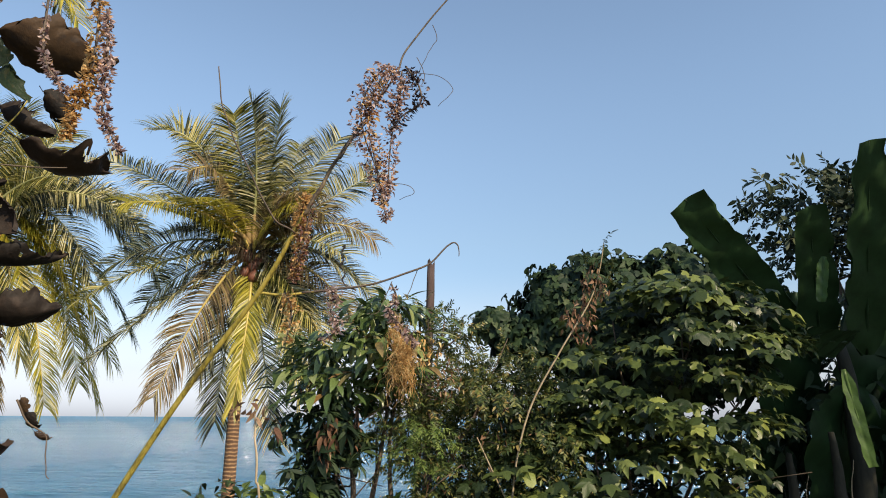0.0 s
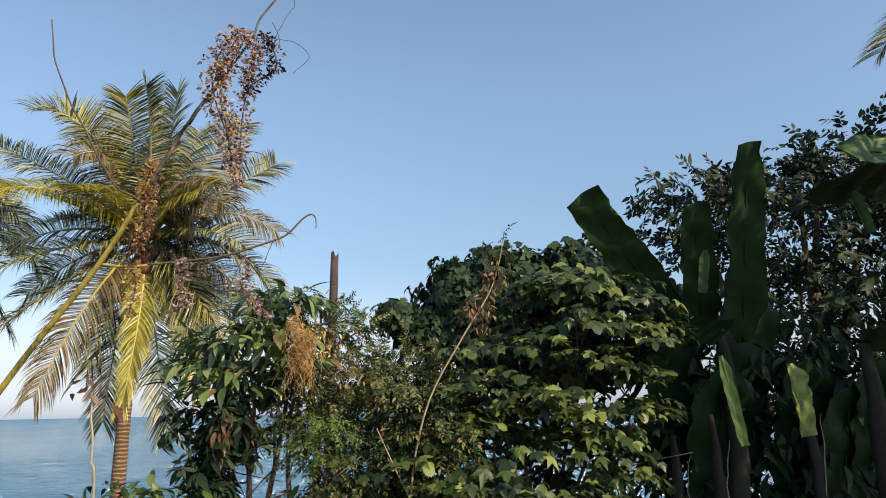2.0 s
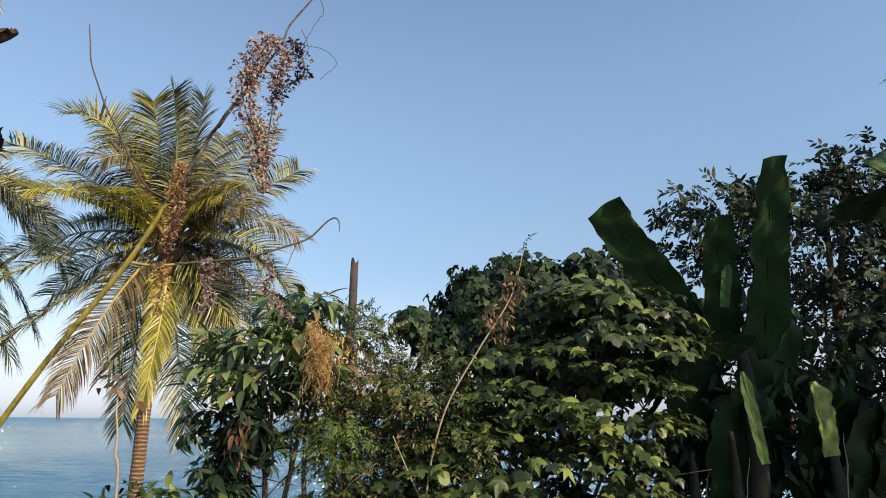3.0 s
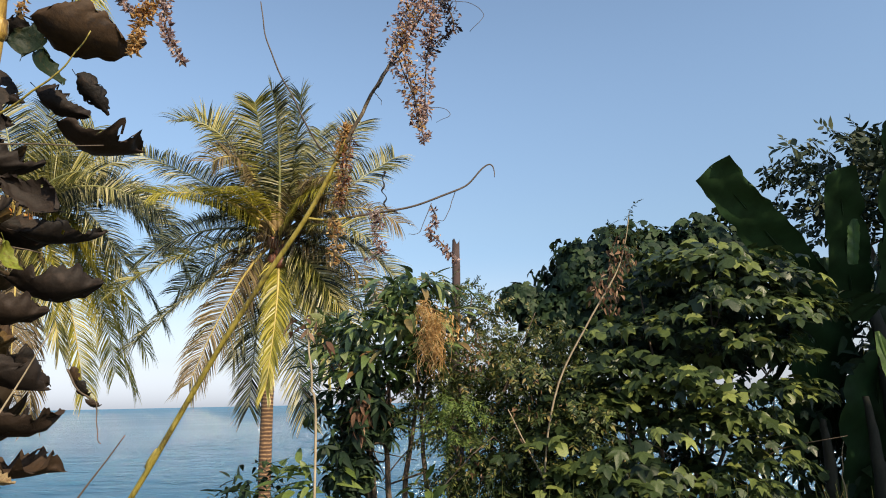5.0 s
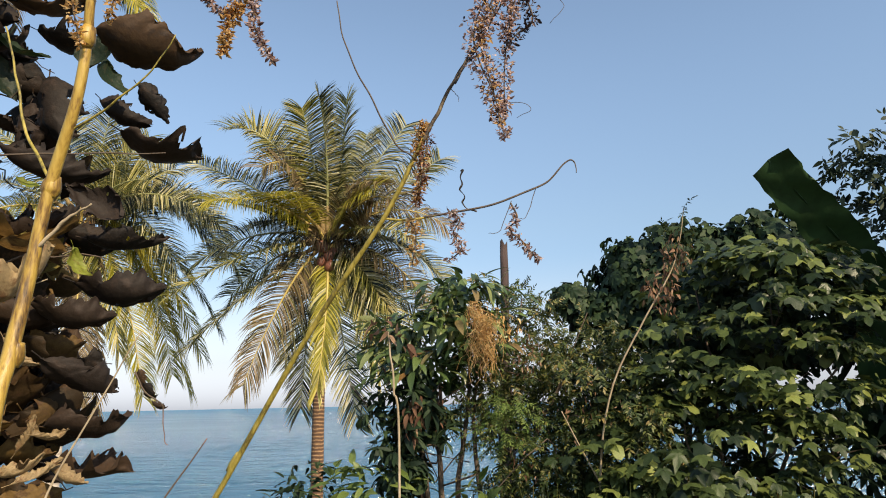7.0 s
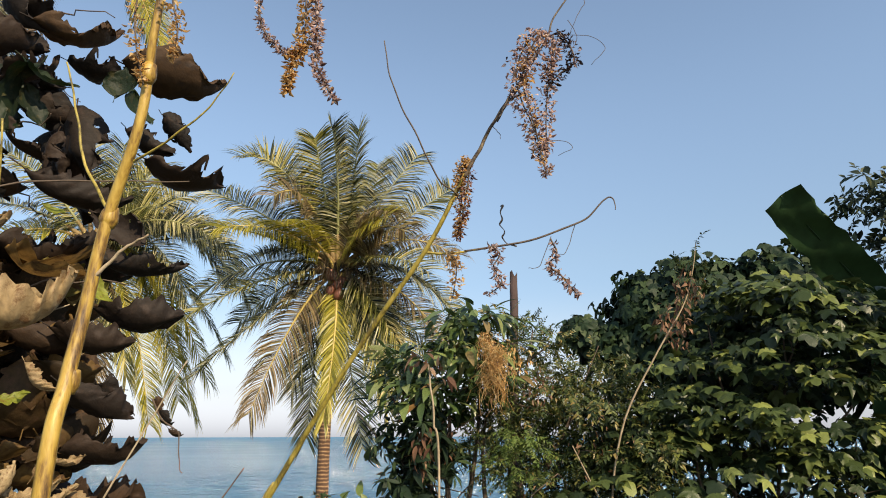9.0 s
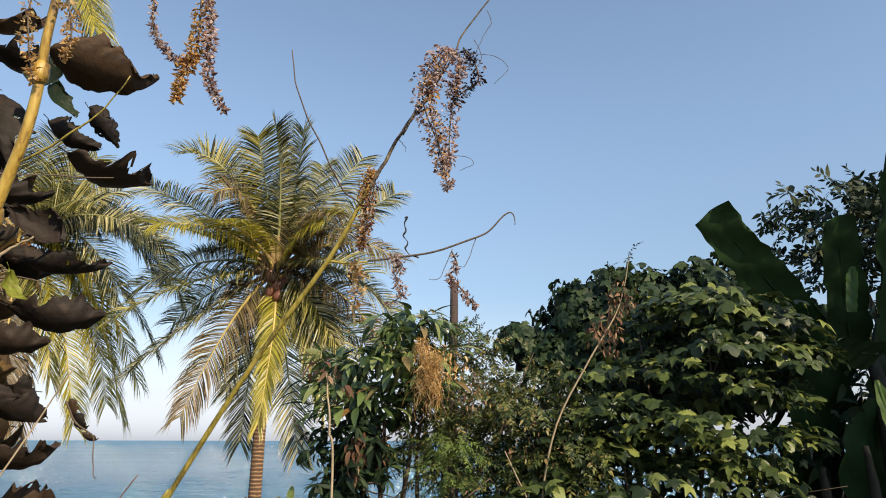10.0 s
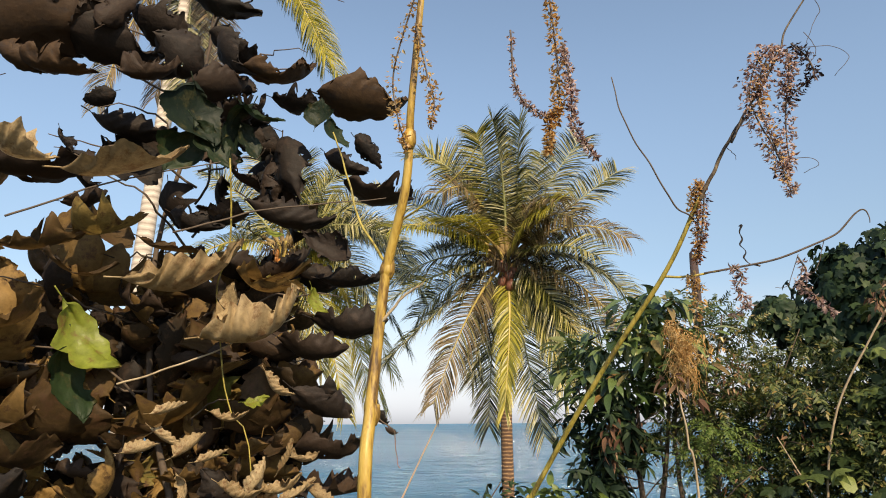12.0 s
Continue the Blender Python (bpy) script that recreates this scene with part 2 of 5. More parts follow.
DEAD_TAN = leaf_material("dead_leaf_tan", [(0.0, (0.25, 0.17, 0.08)), (1.0, (0.42, 0.31, 0.17))], 0.2, 0.7, 16, (0.17, 0.09, 0.04))
LIVE = leaf_material("broad_green_leaf", [(0.0, (0.005, 0.013, 0.0045)), (1.0, (0.018, 0.036, 0.009))], 0.2, 0.6, 10, (0.05, 0.045, 0.014))
LIME = leaf_material("lime_leaf", [(0.0, (0.20, 0.26, 0.03)), (1.0, (0.34, 0.34, 0.06))], 0.45, 0.4, 10, (0.22, 0.14, 0.04))
BRANCH = plain_material("branch_bark", [(0.3, (0.055, 0.04, 0.03)), (0.7, (0.15, 0.11, 0.08))], 12, 0.9)
PALE_TWIG = plain_material("pale_twig", [(0.35, (0.20, 0.15, 0.09)), (0.65, (0.46, 0.37, 0.25))], 15, 0.8)
CANE = plain_material("cane", [(0.38, (0.05, 0.026, 0.010)), (0.44, (0.20, 0.115, 0.026)), (0.50, (0.38, 0.245, 0.045)), (0.62, (0.50, 0.35, 0.08))], 45, 0.45, 0.6, 0.003, (1, 1, 0.20), 220)
CANE_GREEN = plain_material("cane_green", [(0.42, (0.13, 0.10, 0.025)), (0.50, (0.30, 0.24, 0.04)), (0.62, (0.44, 0.34, 0.08))], 50, 0.5, 0.5, 0.002, (1, 1, 0.35))
VINE_BROWN = plain_material("vine_brown", [(0.42, (0.05, 0.038, 0.03)), (0.52, (0.13, 0.095, 0.06)), (0.62, (0.24, 0.18, 0.10))], 60, 0.6, 0.5, 0.002)
THIN = plain_material("dry_tendril", [(0.3, (0.05, 0.038, 0.035)), (0.7, (0.16, 0.12, 0.09))], 60, 0.8)
POD = leaf_material("dry_pod", [(0.0, (0.06, 0.035, 0.038)), (0.25, (0.30, 0.18, 0.16)), (0.6, (0.68, 0.50, 0.45)), (0.88, (0.80, 0.64, 0.60)), (1.0, (0.66, 0.38, 0.14))], 0.5, 0.65, 120)
POD_DARK = leaf_material("dark_pod", [(0.0, (0.02, 0.014, 0.018)), (0.7, (0.07, 0.045, 0.05)), (1.0, (0.30, 0.20, 0.17))], 0.2, 0.65, 120)
POD_RED = leaf_material("red_pod", [(0.0, (0.05, 0.022, 0.020)), (0.5, (0.30, 0.13, 0.09)), (0.85, (0.55, 0.32, 0.24)), (1.0, (0.70, 0.50, 0.42))], 0.4, 0.65, 120)
POD_GOLD = leaf_material("golden_pod", [(0.0, (0.22, 0.11, 0.04)), (0.3, (0.62, 0.36, 0.13)), (1.0, (0.82, 0.60, 0.30))], 0.5, 0.65, 120)
STRAW = leaf_material("straw", [(0.0, (0.36, 0.17, 0.05)), (0.5, (0.72, 0.44, 0.16)), (1.0, (0.82, 0.64, 0.34))], 0.35, 0.7, 20)
RUST = leaf_material("rust_leaf", [(0.0, (0.10, 0.045, 0.025)), (0.6, (0.24, 0.125, 0.07)), (1.0, (0.44, 0.29, 0.18))], 0.3, 0.6, 20)
POST_WOOD = plain_material("weathered_post", [(0.3, (0.0385, 0.0252, 0.0263)), (0.6, (0.091, 0.0612, 0.0562)), (0.8, (0.154, 0.1152, 0.0975))], 6, 0.95, 0.9, 0.02, (1, 1, 0.15))
SOIL = plain_material("soil_and_litter", [(0.3, (0.022, 0.026, 0.012)), (0.5, (0.045, 0.045, 0.022)), (0.75, (0.10, 0.085, 0.05))], 0.6, 0.95, 0.6, 0.05)


def sea_material():
    """Sea water: blue light from below its skin, and the sky on the ripples."""
    m, nodes, links, bsdf = material("sea_water")
    wide = noise_tex(nodes, links, 0.02, 3, 0.5)
    links.new(ramp(nodes, links, wide, [(0.35, (0.038, 0.190, 0.315)), (0.7, (0.070, 0.255, 0.395))]), bsdf.inputs["Base Color"])
    bsdf.inputs["Roughness"].default_value = 0.6
    bsdf.inputs["IOR"].default_value = 1.02
    chop = noise_tex(nodes, links, 0.8, 5, 0.66, (0.16, 1.3, 1))
    swell = noise_tex(nodes, links, 0.12, 2, 0.5, (0.30, 1.4, 1))
    h = mathn(nodes, links, "ADD", chop, mathn(nodes, links, "MULTIPLY", swell, 1.5))
    bump(nodes, links, h, 1.0, 3.2, bsdf)
    skin = nodes.new("ShaderNodeBsdfGlossy")
    skin.inputs["Roughness"].default_value = 0.12
    links.new(bsdf.inputs["Normal"].links[0].from_socket, skin.inputs["Normal"])
    mix = nodes.new("ShaderNodeMixShader")
    mix.inputs[0].default_value = 0.36
    links.new(bsdf.outputs[0], mix.inputs[1])
    links.new(skin.outputs[0], mix.inputs[2])
    links.new(mix.outputs[0], nodes["Material Output"].inputs[0])
    return m


SEA = sea_material()

# ---- ground and sea ----
def ground_height(x, y):
    down = 1 / (1 + np.exp(-np.clip((y - 15.5) / 2.2, -40, 40)))
    return -4.2 * down + 0.12 * np.sin(x * 0.7 + 1) * np.cos(y * 0.6) * (1 - down) - 0.02 * np.clip(y - 24, 0, 60)


gx = np.unique(np.concatenate([np.linspace(-4500, -60, 14), np.linspace(-60, 60, 81), np.linspace(60, 4500, 14)]))
gy = np.unique(np.concatenate([np.linspace(-4500, -40, 12), np.linspace(-40, 60, 81), np.linspace(60, 4700, 14)]))
gX, gY = np.meshgrid(gx, gy)
gs = Shape()
gs.add(np.stack([gX, gY, ground_height(gX, gY)], -1).reshape(-1, 3),
       [(j * len(gx) + i, j * len(gx) + i + 1, (j + 1) * len(gx) + i + 1, (j + 1) * len(gx) + i) for j in range(len(gy) - 1) for i in range(len(gx) - 1)])
tagged(part("ground", gs, SOIL), "sloping coastal ground of dark soil and sand", "ground", kind="structure")
ws = Shape()
wx = np.concatenate([[-4600, -60], np.linspace(-46, 18, 260), [40, 4600]])
wy = np.concatenate([17 * (170 / 17) ** np.linspace(0, 1, 420), [400, 4750]])
wX, wY = np.meshgrid(wx, wy)
wr = np.random.default_rng(91)
wZ = np.zeros_like(wX)
for lam in (0.7, 0.9, 1.1, 1.4, 1.8, 2.3, 3.1, 4.5):
    for k in range(2):
        th = wr.normal(0.12, 0.28)
        ph = wr.uniform(0, 6.3)
        swing = 0.5 + 0.5 * np.sin(wX * 0.9 / lam + wY * 0.35 / lam + wr.uniform(0, 6.3))
        wZ += 0.014 * lam ** 0.8 * swing * np.sin(2 * np.pi / lam * (wX * math.sin(th) + wY * math.cos(th)) + ph)
wZ *= np.clip((170 - wY) / 60, 0, 1) * (np.abs(wX + 14) < 31.5)
ws.add(np.stack([wX, wY, wZ - 3.0], -1).reshape(-1, 3),
       [(j * len(wx) + i, j * len(wx) + i + 1, (j + 1) * len(wx) + i + 1, (j + 1) * len(wx) + i) for j in range(len(wy) - 1) for i in range(len(wx) - 1)])
tagged(part("water", ws, SEA), "calm blue sea with small wind ripples", "sea", kind="structure")

# ---- leaf patterns: local y to the tip, z up, length 1 ----
def ovate(width=0.42, fold=0.12, droop=0.25, rows=6, point=1.0):
    v, f = [], []
    for i in range(rows + 1):
        s = i / rows
        w = width / 2 * math.sin(math.pi * min(s ** (0.75 * point) * 0.97 + 0.03, 1)) ** 0.85
        z = -droop * s * s
        for k in (-1, 0, 1):
            v.append((k * w, s, z + (fold * w * 2 if k else 0)))
    for i in range(rows):
        a = i * 3
        f += [(a, a + 1, a + 4, a + 3), (a + 1, a + 2, a + 5, a + 4)]
    return np.array(v), f


def lobed(lobes=5, depth=0.5, droop=0.3, seed=0):
    """A broad leaf with pointed lobes that spread from the stalk."""
    r = np.random.default_rng(seed)
    v, f = [(0, 0.12, 0.03)], []
    n = lobes * 4
    for i in range(n + 1):
        th = radians(-155 + 310 * i / n)
        lob = 0.5 + 0.5 * math.cos(2 * math.pi * (i / n) * lobes - math.pi)
        reach = (0.62 + 0.38 * math.cos(th)) * (1 - depth * (1 - lob ** 1.4)) * (1 + 0.08 * r.standard_normal())
        x, y = reach * 0.90 * math.sin(th), 0.12 + reach * 0.80 * math.cos(th)
        v.append((x, y, -droop * (x * x + max(y, 0) ** 2) + 0.05 * (1 - lob)))
    f = [(0, i + 2, i + 1) for i in range(n)]
    return np.array(v), f


def sprig(pairs=6, leaf=0.24, width=0.36, seed=0):
    """A short twig with small leaves on both sides."""
    r = np.random.default_rng(seed)
    s = Shape()
    tpl = ovate(width, 0.1, 0.2, 3)
    for i in range(pairs * 2 + 1):
        u = 0.15 + 0.8 * i / (pairs * 2)
        side = (-1 if i % 2 else 1) if i < pairs * 2 else 0
        tip = np.array((side * 0.9, 0.55 + 0.2 * r.random(), 0.3 * r.standard_normal() - 0.1))
        s.stamp(tpl, frame_of(tip, (0.3 * r.standard_normal(), 0.3 * r.standard_normal(), 1), leaf * (1.1 - 0.4 * u) * r.uniform(0.8, 1.2), (0, u, -0.12 * u * u)))
    s.add([(-0.008, 0, 0), (0.008, 0, 0), (0.004, 1, -0.12), (-0.004, 1, -0.12)], [(0, 1, 2, 3)])
    return np.concatenate(s.v), s.f


def scatter(blobs, count, size, droop=0.5, shell=0.5, outward=0.6, seed=0, spread=0.3, layers=0.0, facing=0.55, hug=0.0):
    """Poses for leaves in blobs (centre, radii), denser towards the surface."""
    r = np.random.default_rng(seed)
    vol = np.array([np.prod(b[1]) ** 0.67 for b in blobs])
    out = []
    for (c, rad), n in zip(blobs, (count * vol / vol.sum()).astype(int)):
        c, rad = np.array(c, float), np.array(rad, float)
        for _ in range(n):
            d = unit(r.standard_normal(3))
            rr = shell + (1 - shell) * r.random() ** 0.6
            lump = 1 + 0.16 * math.sin(d[0] * 7 + d[2] * 5 + seed) * math.cos(d[1] * 6 - d[2] * 4)
            at = c + d * rad * rr * lump
            if layers:
                at[2] = at[2] * 0.55 + 0.45 * (round(at[2] / layers + 0.3 * math.sin(at[0] * 2.1)) * layers)
            o = unit(d * (1, 1, 0.25) + 0.55 * r.standard_normal(3) * (1, 1, 0.3))
            tip = o * outward - UP * droop + spread * r.standard_normal(3)
            nor = UP * 1.0 + o * facing + d * hug + spread * r.standard_normal(3)
            out.append(frame_of(tip, nor, size * r.uniform(0.65, 1.25), at))
    return out


def tiers(blobs, number, per, size, flat=0.22, droop=0.35, seed=0):
    """Poses for leaves that lie in flat sprays, one above the other, on the outside of blobs (centre, radii)."""
    r = np.random.default_rng(seed)
    vol = np.array([np.prod(b[1]) ** 0.67 for b in blobs])
    out = []
    for (c, rad), n in zip(blobs, np.ceil(number * vol / vol.sum()).astype(int)):
        for _ in range(n):
            d = unit(r.standard_normal(3) * (1, 0.8, 1) - (0, 0.5, 0))
            mid = np.array(c) + d * np.array(rad) * r.uniform(0.72, 1.0)
            away = unit(d * (1, 1, 0) + (0, -0.2, 0) + 0.3 * r.standard_normal(3) * (1, 1, 0))
            side = np.cross(UP, away)
            lean = r.normal(0, 0.12)
            for _ in range(int(per * r.uniform(0.6, 1.4))):
                a, b = r.uniform(-1.0, 1.0), r.uniform(-0.8, 1.0)
                at = mid + side * a * flat + away * b * flat - UP * (0.20 * flat * (a * a + max(b, 0) ** 2) + lean * a * flat) + r.normal(0, 0.022, 3)
                tip = side * a * 0.9 + away * (0.5 + 0.5 * b) - UP * (droop + 0.25 * r.standard_normal()) + 0.25 * r.standard_normal(3)
                out.append(frame_of(tip, UP + away * 0.25 + 0.18 * r.standard_normal(3), size * r.uniform(0.6, 1.2), at))
    return out


def foliage(owner, poses, tpls, mat, singles=0, name="leaf", joined="crown", label=""):
    """The nearest leaves as objects of their own, the rest joined."""
    inv = np.array(owner.matrix_world.inverted())
    poses = sorted(poses, key=lambda m: m[1, 3])
    datas = []
    for t in tpls:
        s = Shape()
        s.add(*t)
        datas.append(s.mesh(name, mat))
    for i, m in enumerate(poses[:singles]):
        ob = new(name, datas[i % len(datas)])
        ob.parent = owner
        ob.matrix_basis = Matrix((inv @ m).tolist())
    s = Shape()
    for i, m in enumerate(poses[singles:]):
        s.stamp(tpls[i % len(tpls)], inv @ m)
    if s.n:
        part(joined, s, mat, owner, label, kind="stuff")


def limbs(owner, base, ends, r0, mat, name="limb", seed=0):
    """A trunk's limbs: bent, tapered branches from the base to the ends."""
    r = np.random.default_rng(seed)
    o = np.array(owner.matrix_world.translation)
    for e in ends:
        b, e = np.array(base, float) - o, np.array(e, float) - o
        mid = b * 0.5 + e * 0.5 + r.standard_normal(3) * 0.12 + UP * 0.12
        s = Shape()
        path = wobble(bend([b, mid, e], 14), 0.02, int(r.integers(1e6)))
        s.tube(path, [r0, r0 * 0.65, r0 * 0.2], 6)
        for k in range(3):
            i = 6 + k * 2
            q = path[i]
            s.tube(bend([q, q + r.standard_normal(3) * 0.18 + UP * 0.1, q + r.standard_normal(3) * 0.35 + UP * 0.22], 7), [r0 * 0.35, r0 * 0.1], 5)
        part(name, s, mat, owner)


# ---- coconut palms ----
def frond(base, end, arch, leaflet=0.75, count=165, width=0.0200, hint=(0, -0.6, 0.8), seed=0, limp=0.5, steep=24):
    """A feather leaf: rib and leaflets. end: its tip from the base; arch: how steeply it rises before it bends over."""
    r = np.random.default_rng(seed)
    d = np.array(end, float)
    s = np.linspace(0, 1, 26)
    path = np.asarray(base) + s[:, None] * d + np.outer(s - s ** 2, UP) * arch
    length = np.linalg.norm(np.diff(path, axis=0), axis=1).sum()
    path = path + np.outer(np.sin(s * 3.1) * 0.03 * length * r.uniform(-1, 1), (1, 0, 0))
    rib, leaves = Shape(), Shape()
    rib.tube(path, [0.046, 0.026, 0.014, 0.005], 6)
    foot = Shape()
    foot.tube(path[:5] + UP * 0.004, [0.075, 0.055, 0.038], 7)
    tan = np.gradient(path, axis=0)
    hint = np.array(hint, float) + r.normal(0, 0.22, 3)
    lift = r.uniform(0.05, 0.40)
    number = int(count * max(0.7, length / 3.2))
    for i in range(number):
        u = 0.13 + 0.87 * (i + 0.5) / number
        k = u * 25
        j = min(int(k), 24)
        p = path[j] * (1 - k + j) + path[j + 1] * (k - j)
        t = unit(tan[j])
        n = unit(hint - t * (hint @ t) + 1e-3)
        side = np.cross(t, n)
        ll = leaflet * (0.34 + 0.66 * math.sin(math.pi * min(1, 0.20 + 0.66 * u)) ** 0.8)
        for sg in (-1, 1):
            # leaflets stick together and part in tufts
            tuft = math.sin(u * 31 + seed * 1.3 + sg) + 0.6 * math.sin(u * 71 + seed)
            if r.random() < 0.03 or tuft > 1.5:
                continue
            be = radians(4 + 28 * u ** 2 + steep * max(0.0, -t[2]) + 9 * max(0.0, t[2]) + 3 * tuft + r.normal(0, 2.5))
            q = sg * side * math.cos(be) + t * math.sin(be) + n * (lift + 0.07 * tuft + r.normal(0, 0.05))
            w = width * r.uniform(0.8, 1.2)
            pts, dirn = [p], unit(q)
            l3 = ll * r.uniform(0.85, 1.08) / 3
            soft = limp * (1 + 0.2 * tuft) * r.uniform(0.8, 1.2) * (2.6 if r.random() < 0.06 else 1.0)
            for m in range(3):
                pts.append(pts[-1] + dirn * l3)
                dirn = unit(dirn - UP * soft * (0.30 + 0.35 * m))
            pts = np.array(pts)
            across = unit(np.cross(unit(q), n + 0.35 * r.standard_normal(3)))
            ws = np.array((0.55, 1.0, 0.8, 0.06))[:, None] * w / 2
            leaves.add(np.concatenate([pts - across * ws, pts + across * ws]), [(m, m + 1, m + 5, m + 4) for m in range(3)])
    return rib, leaves, foot


def arched(rows):
    """(angle from upright, length, lean, sag, look) as (end x, end z, end y, arch, look)."""
    return [(l * math.sin(radians(a)), l * (math.cos(radians(a)) - g), l * e, l * g, k) for a, l, e, g, k in rows]


def palm(place, turn, crown, lean_pts, rows, label, nuts=None, r0=0.15, seed=0, base_name="coconut_palm", size=1.0, bark=None):
    """A coconut palm: ringed trunk, fronds from rows of (angle, length, lean, sag, look)."""
    root = thing(base_name, place, label, "palm tree", "coconut palms", turn)
    r = np.random.default_rng(seed)
    trunk = Shape()
    path = bend([(0, 0, -0.3), *lean_pts, crown], 90)
    ring = 1 + 0.010 * np.sin(np.arange(90) * 2.1) + 0.008 * r.standard_normal(90)
    trunk.tube(path, np.interp(np.linspace(0, 1, 90), (0, 0.08, 0.9, 1), (r0 * 1.5, r0 * 1.05, r0 * 0.8, r0 * 0.95)) * ring, 12)
    part("trunk", trunk, bark or PALM_BARK, root, "pale grey ringed trunk" if bark else "reddish-brown ringed trunk")
    c = np.array(crown, float)
    for i, (dx, dz, dy, arch, looks) in enumerate(rows):
        mat = (PALM_GREEN, PALM_YELLOW, PALM_DRY, PALM_MID, PALM_TAN)[looks]
        out = unit(np.array((dx, dy, dz + arch)))
        rib, leaves, foot = frond(c + out * 0.14 + (0, 0, 0.06), np.array((dx, dy, dz)) * size, arch * size, (0.62 if looks == 1 and abs(dx) < 0.5 else 0.82) * size, seed=seed * 100 + i, limp=(0.26, 0.62, 0.70, 0.30, 0.80)[looks] + 0.34 * abs(out[0]), steep=44 if looks in (1, 3) and abs(dx) < 1.0 else 28)
        fr = part("frond", leaves, mat, root, ("dark green feathered frond", "yellowing feathered frond", "dry brown frond", "green feathered frond", "frond with withered tan leaflets")[looks])
        part("rib", rib, PALM_DRY if looks == 2 else (RACHIS if looks in (1, 4) or (looks == 3 and dz < -2) else GREY_RIB), fr)
        part("petiole", foot, PALM_DRY if looks == 2 else PETIOLE, fr, "straw-brown leaf stalk")
    # old leaf bases and fibre at the crown
    for i in range(9):
        th = i * 2.4
        s = Shape()
        o = np.array((math.cos(th), math.sin(th), 0)) * 0.12
        s.tube(bend([c + o + (0, 0, -0.25), c + o * 1.5 + (0, 0, 0.05), c + o * 3.2 + (0, 0, 0.22)], 6), [0.05, 0.045, 0.02], 6)
        part("leaf_base", s, RACHIS, root)
    # old flower stalks among the nuts
    for i in range(7):
        th = -0.4 - i * 0.42
        s = Shape()
        o = np.array((math.cos(th), math.sin(th), 0))
        q = c + o * 0.45 + (0, 0, 0.05)
        s.tube(bend([c + o * 0.1, q, q + o * 0.2 + (0, 0, -0.35)], 8), [0.02, 0.01], 5)
        for k in range(12):
            e = q + o * r.uniform(-0.1, 0.25) + r.normal(0, 0.12, 3)
            s.tube(bend([q, (q + e) / 2 + (0, 0, 0.04), e - (0, 0, r.uniform(0.2, 0.5))], 6), [0.008, 0.004], 4, False)
        part("flower_stalk", s, PALM_DRY, root, "dry brown flower stalk")
    if nuts:
        mat, number, drop = nuts
        ball = Shape()
        n = 8
        for i in range(6):
            la = math.pi * i / 5
            for j in range(n):
                ball.v.append(np.array([(math.sin(la) * math.cos(2 * math.pi * j / n) * 0.095, math.sin(la) * math.sin(2 * math.pi * j / n) * 0.095, 0.125 * math.cos(la))]))
        ball.f = [(i * n + j, (i + 1) * n + j, (i + 1) * n + (j + 1) % n, i * n + (j + 1) % n) for i in range(5) for j in range(n)]
        ball.n = 6 * n
        data = ball.mesh("coconut", mat)
        for i in range(number):
            th = r.uniform(-math.pi * 0.95, 0.0)
            ob = part("coconut", data, mat, root)
            ob.matrix_basis = Matrix.LocRotScale(Vector(c) + Vector((math.cos(th) * r.uniform(0.15, 0.42), math.sin(th) * r.uniform(0.12, 0.36), -drop * r.random() - 0.02)), Euler(r.uniform(-0.5, 0.5, 3)), Vector((1, 1, 1)) * r.uniform(0.75, 1.15))
    return root


# fronds: end to the side, up and away from the crown, arch, look
MAIN_ROWS = [
    (-0.22, 2.65, -1.0, 1.2, 0), (0.33, 2.85, -0.5, 0.9, 3), (-1.55, 2.70, 0.9, 0.8, 0), (-1.97, 2.05, -0.5, 3.0, 3), (-2.90, 1.68, 0.3, 0.8, 0),
    (-2.75, 0.85, 0.2, 0.8, 3), (-2.20, 0.45, -0.9, 1.3, 1), (-2.80, -1.20, -0.4, 1.1, 3), (-2.60, -2.15, 0.1, 0.9, 0), (-1.45, -2.85, -0.3, 1.5, 4),
    (-0.14, -2.95, -1.0, 0.9, 1), (0.60, -3.45, 0.1, 1.2, 0), (-0.45, -3.25, 0.5, 0.9, 0), (1.94, -1.50, 0.1, 0.4, 0), (2.56, -1.06, 0.2, 2.0, 0),
    (2.35, 0.25, -0.3, 1.8, 4), (1.66, 2.72, 0.3, 0.25, 0), (2.38, 1.95, 0.3, 0.4, 0), (0.98, -2.75, -0.5, 1.2, 3), (2.25, -1.75, -0.3, 1.6, 4), (1.55, -2.25, -0.4, 1.2, 3),
]
MAIN_BACK = [
    (-2.55, -0.45, 0.4, 1.4, 0), (1.6, -0.25, -1.0, 1.0, 3), (2.25, -0.55, 0.6, 1.6, 0), (1.30, -2.4, 0.3, 0.9, 0), (0.80, 2.55, 0.6, 0.5, 3),
    (-1.1, 0.5, -1.2, 1.0, 1), (0.9, 0.7, -1.3, 0.9, 1), (-0.75, -2.3, 0.3, 1.0, 0), (0.95, -1.5, -0.3, 1.2, 0), (-1.25, 1.15, -0.8, 2.6, 4),
    (0.9, 0.8, -1.2, 1.4, 4), (-0.55, 2.55, -0.6, 1.3, 3), (1.25, 0.5, -0.9, 1.6, 4), (-1.6, 0.5, 1.0, 1.0, 0), (-1.9, -1.0, 0.9, 1.0, 0),
]
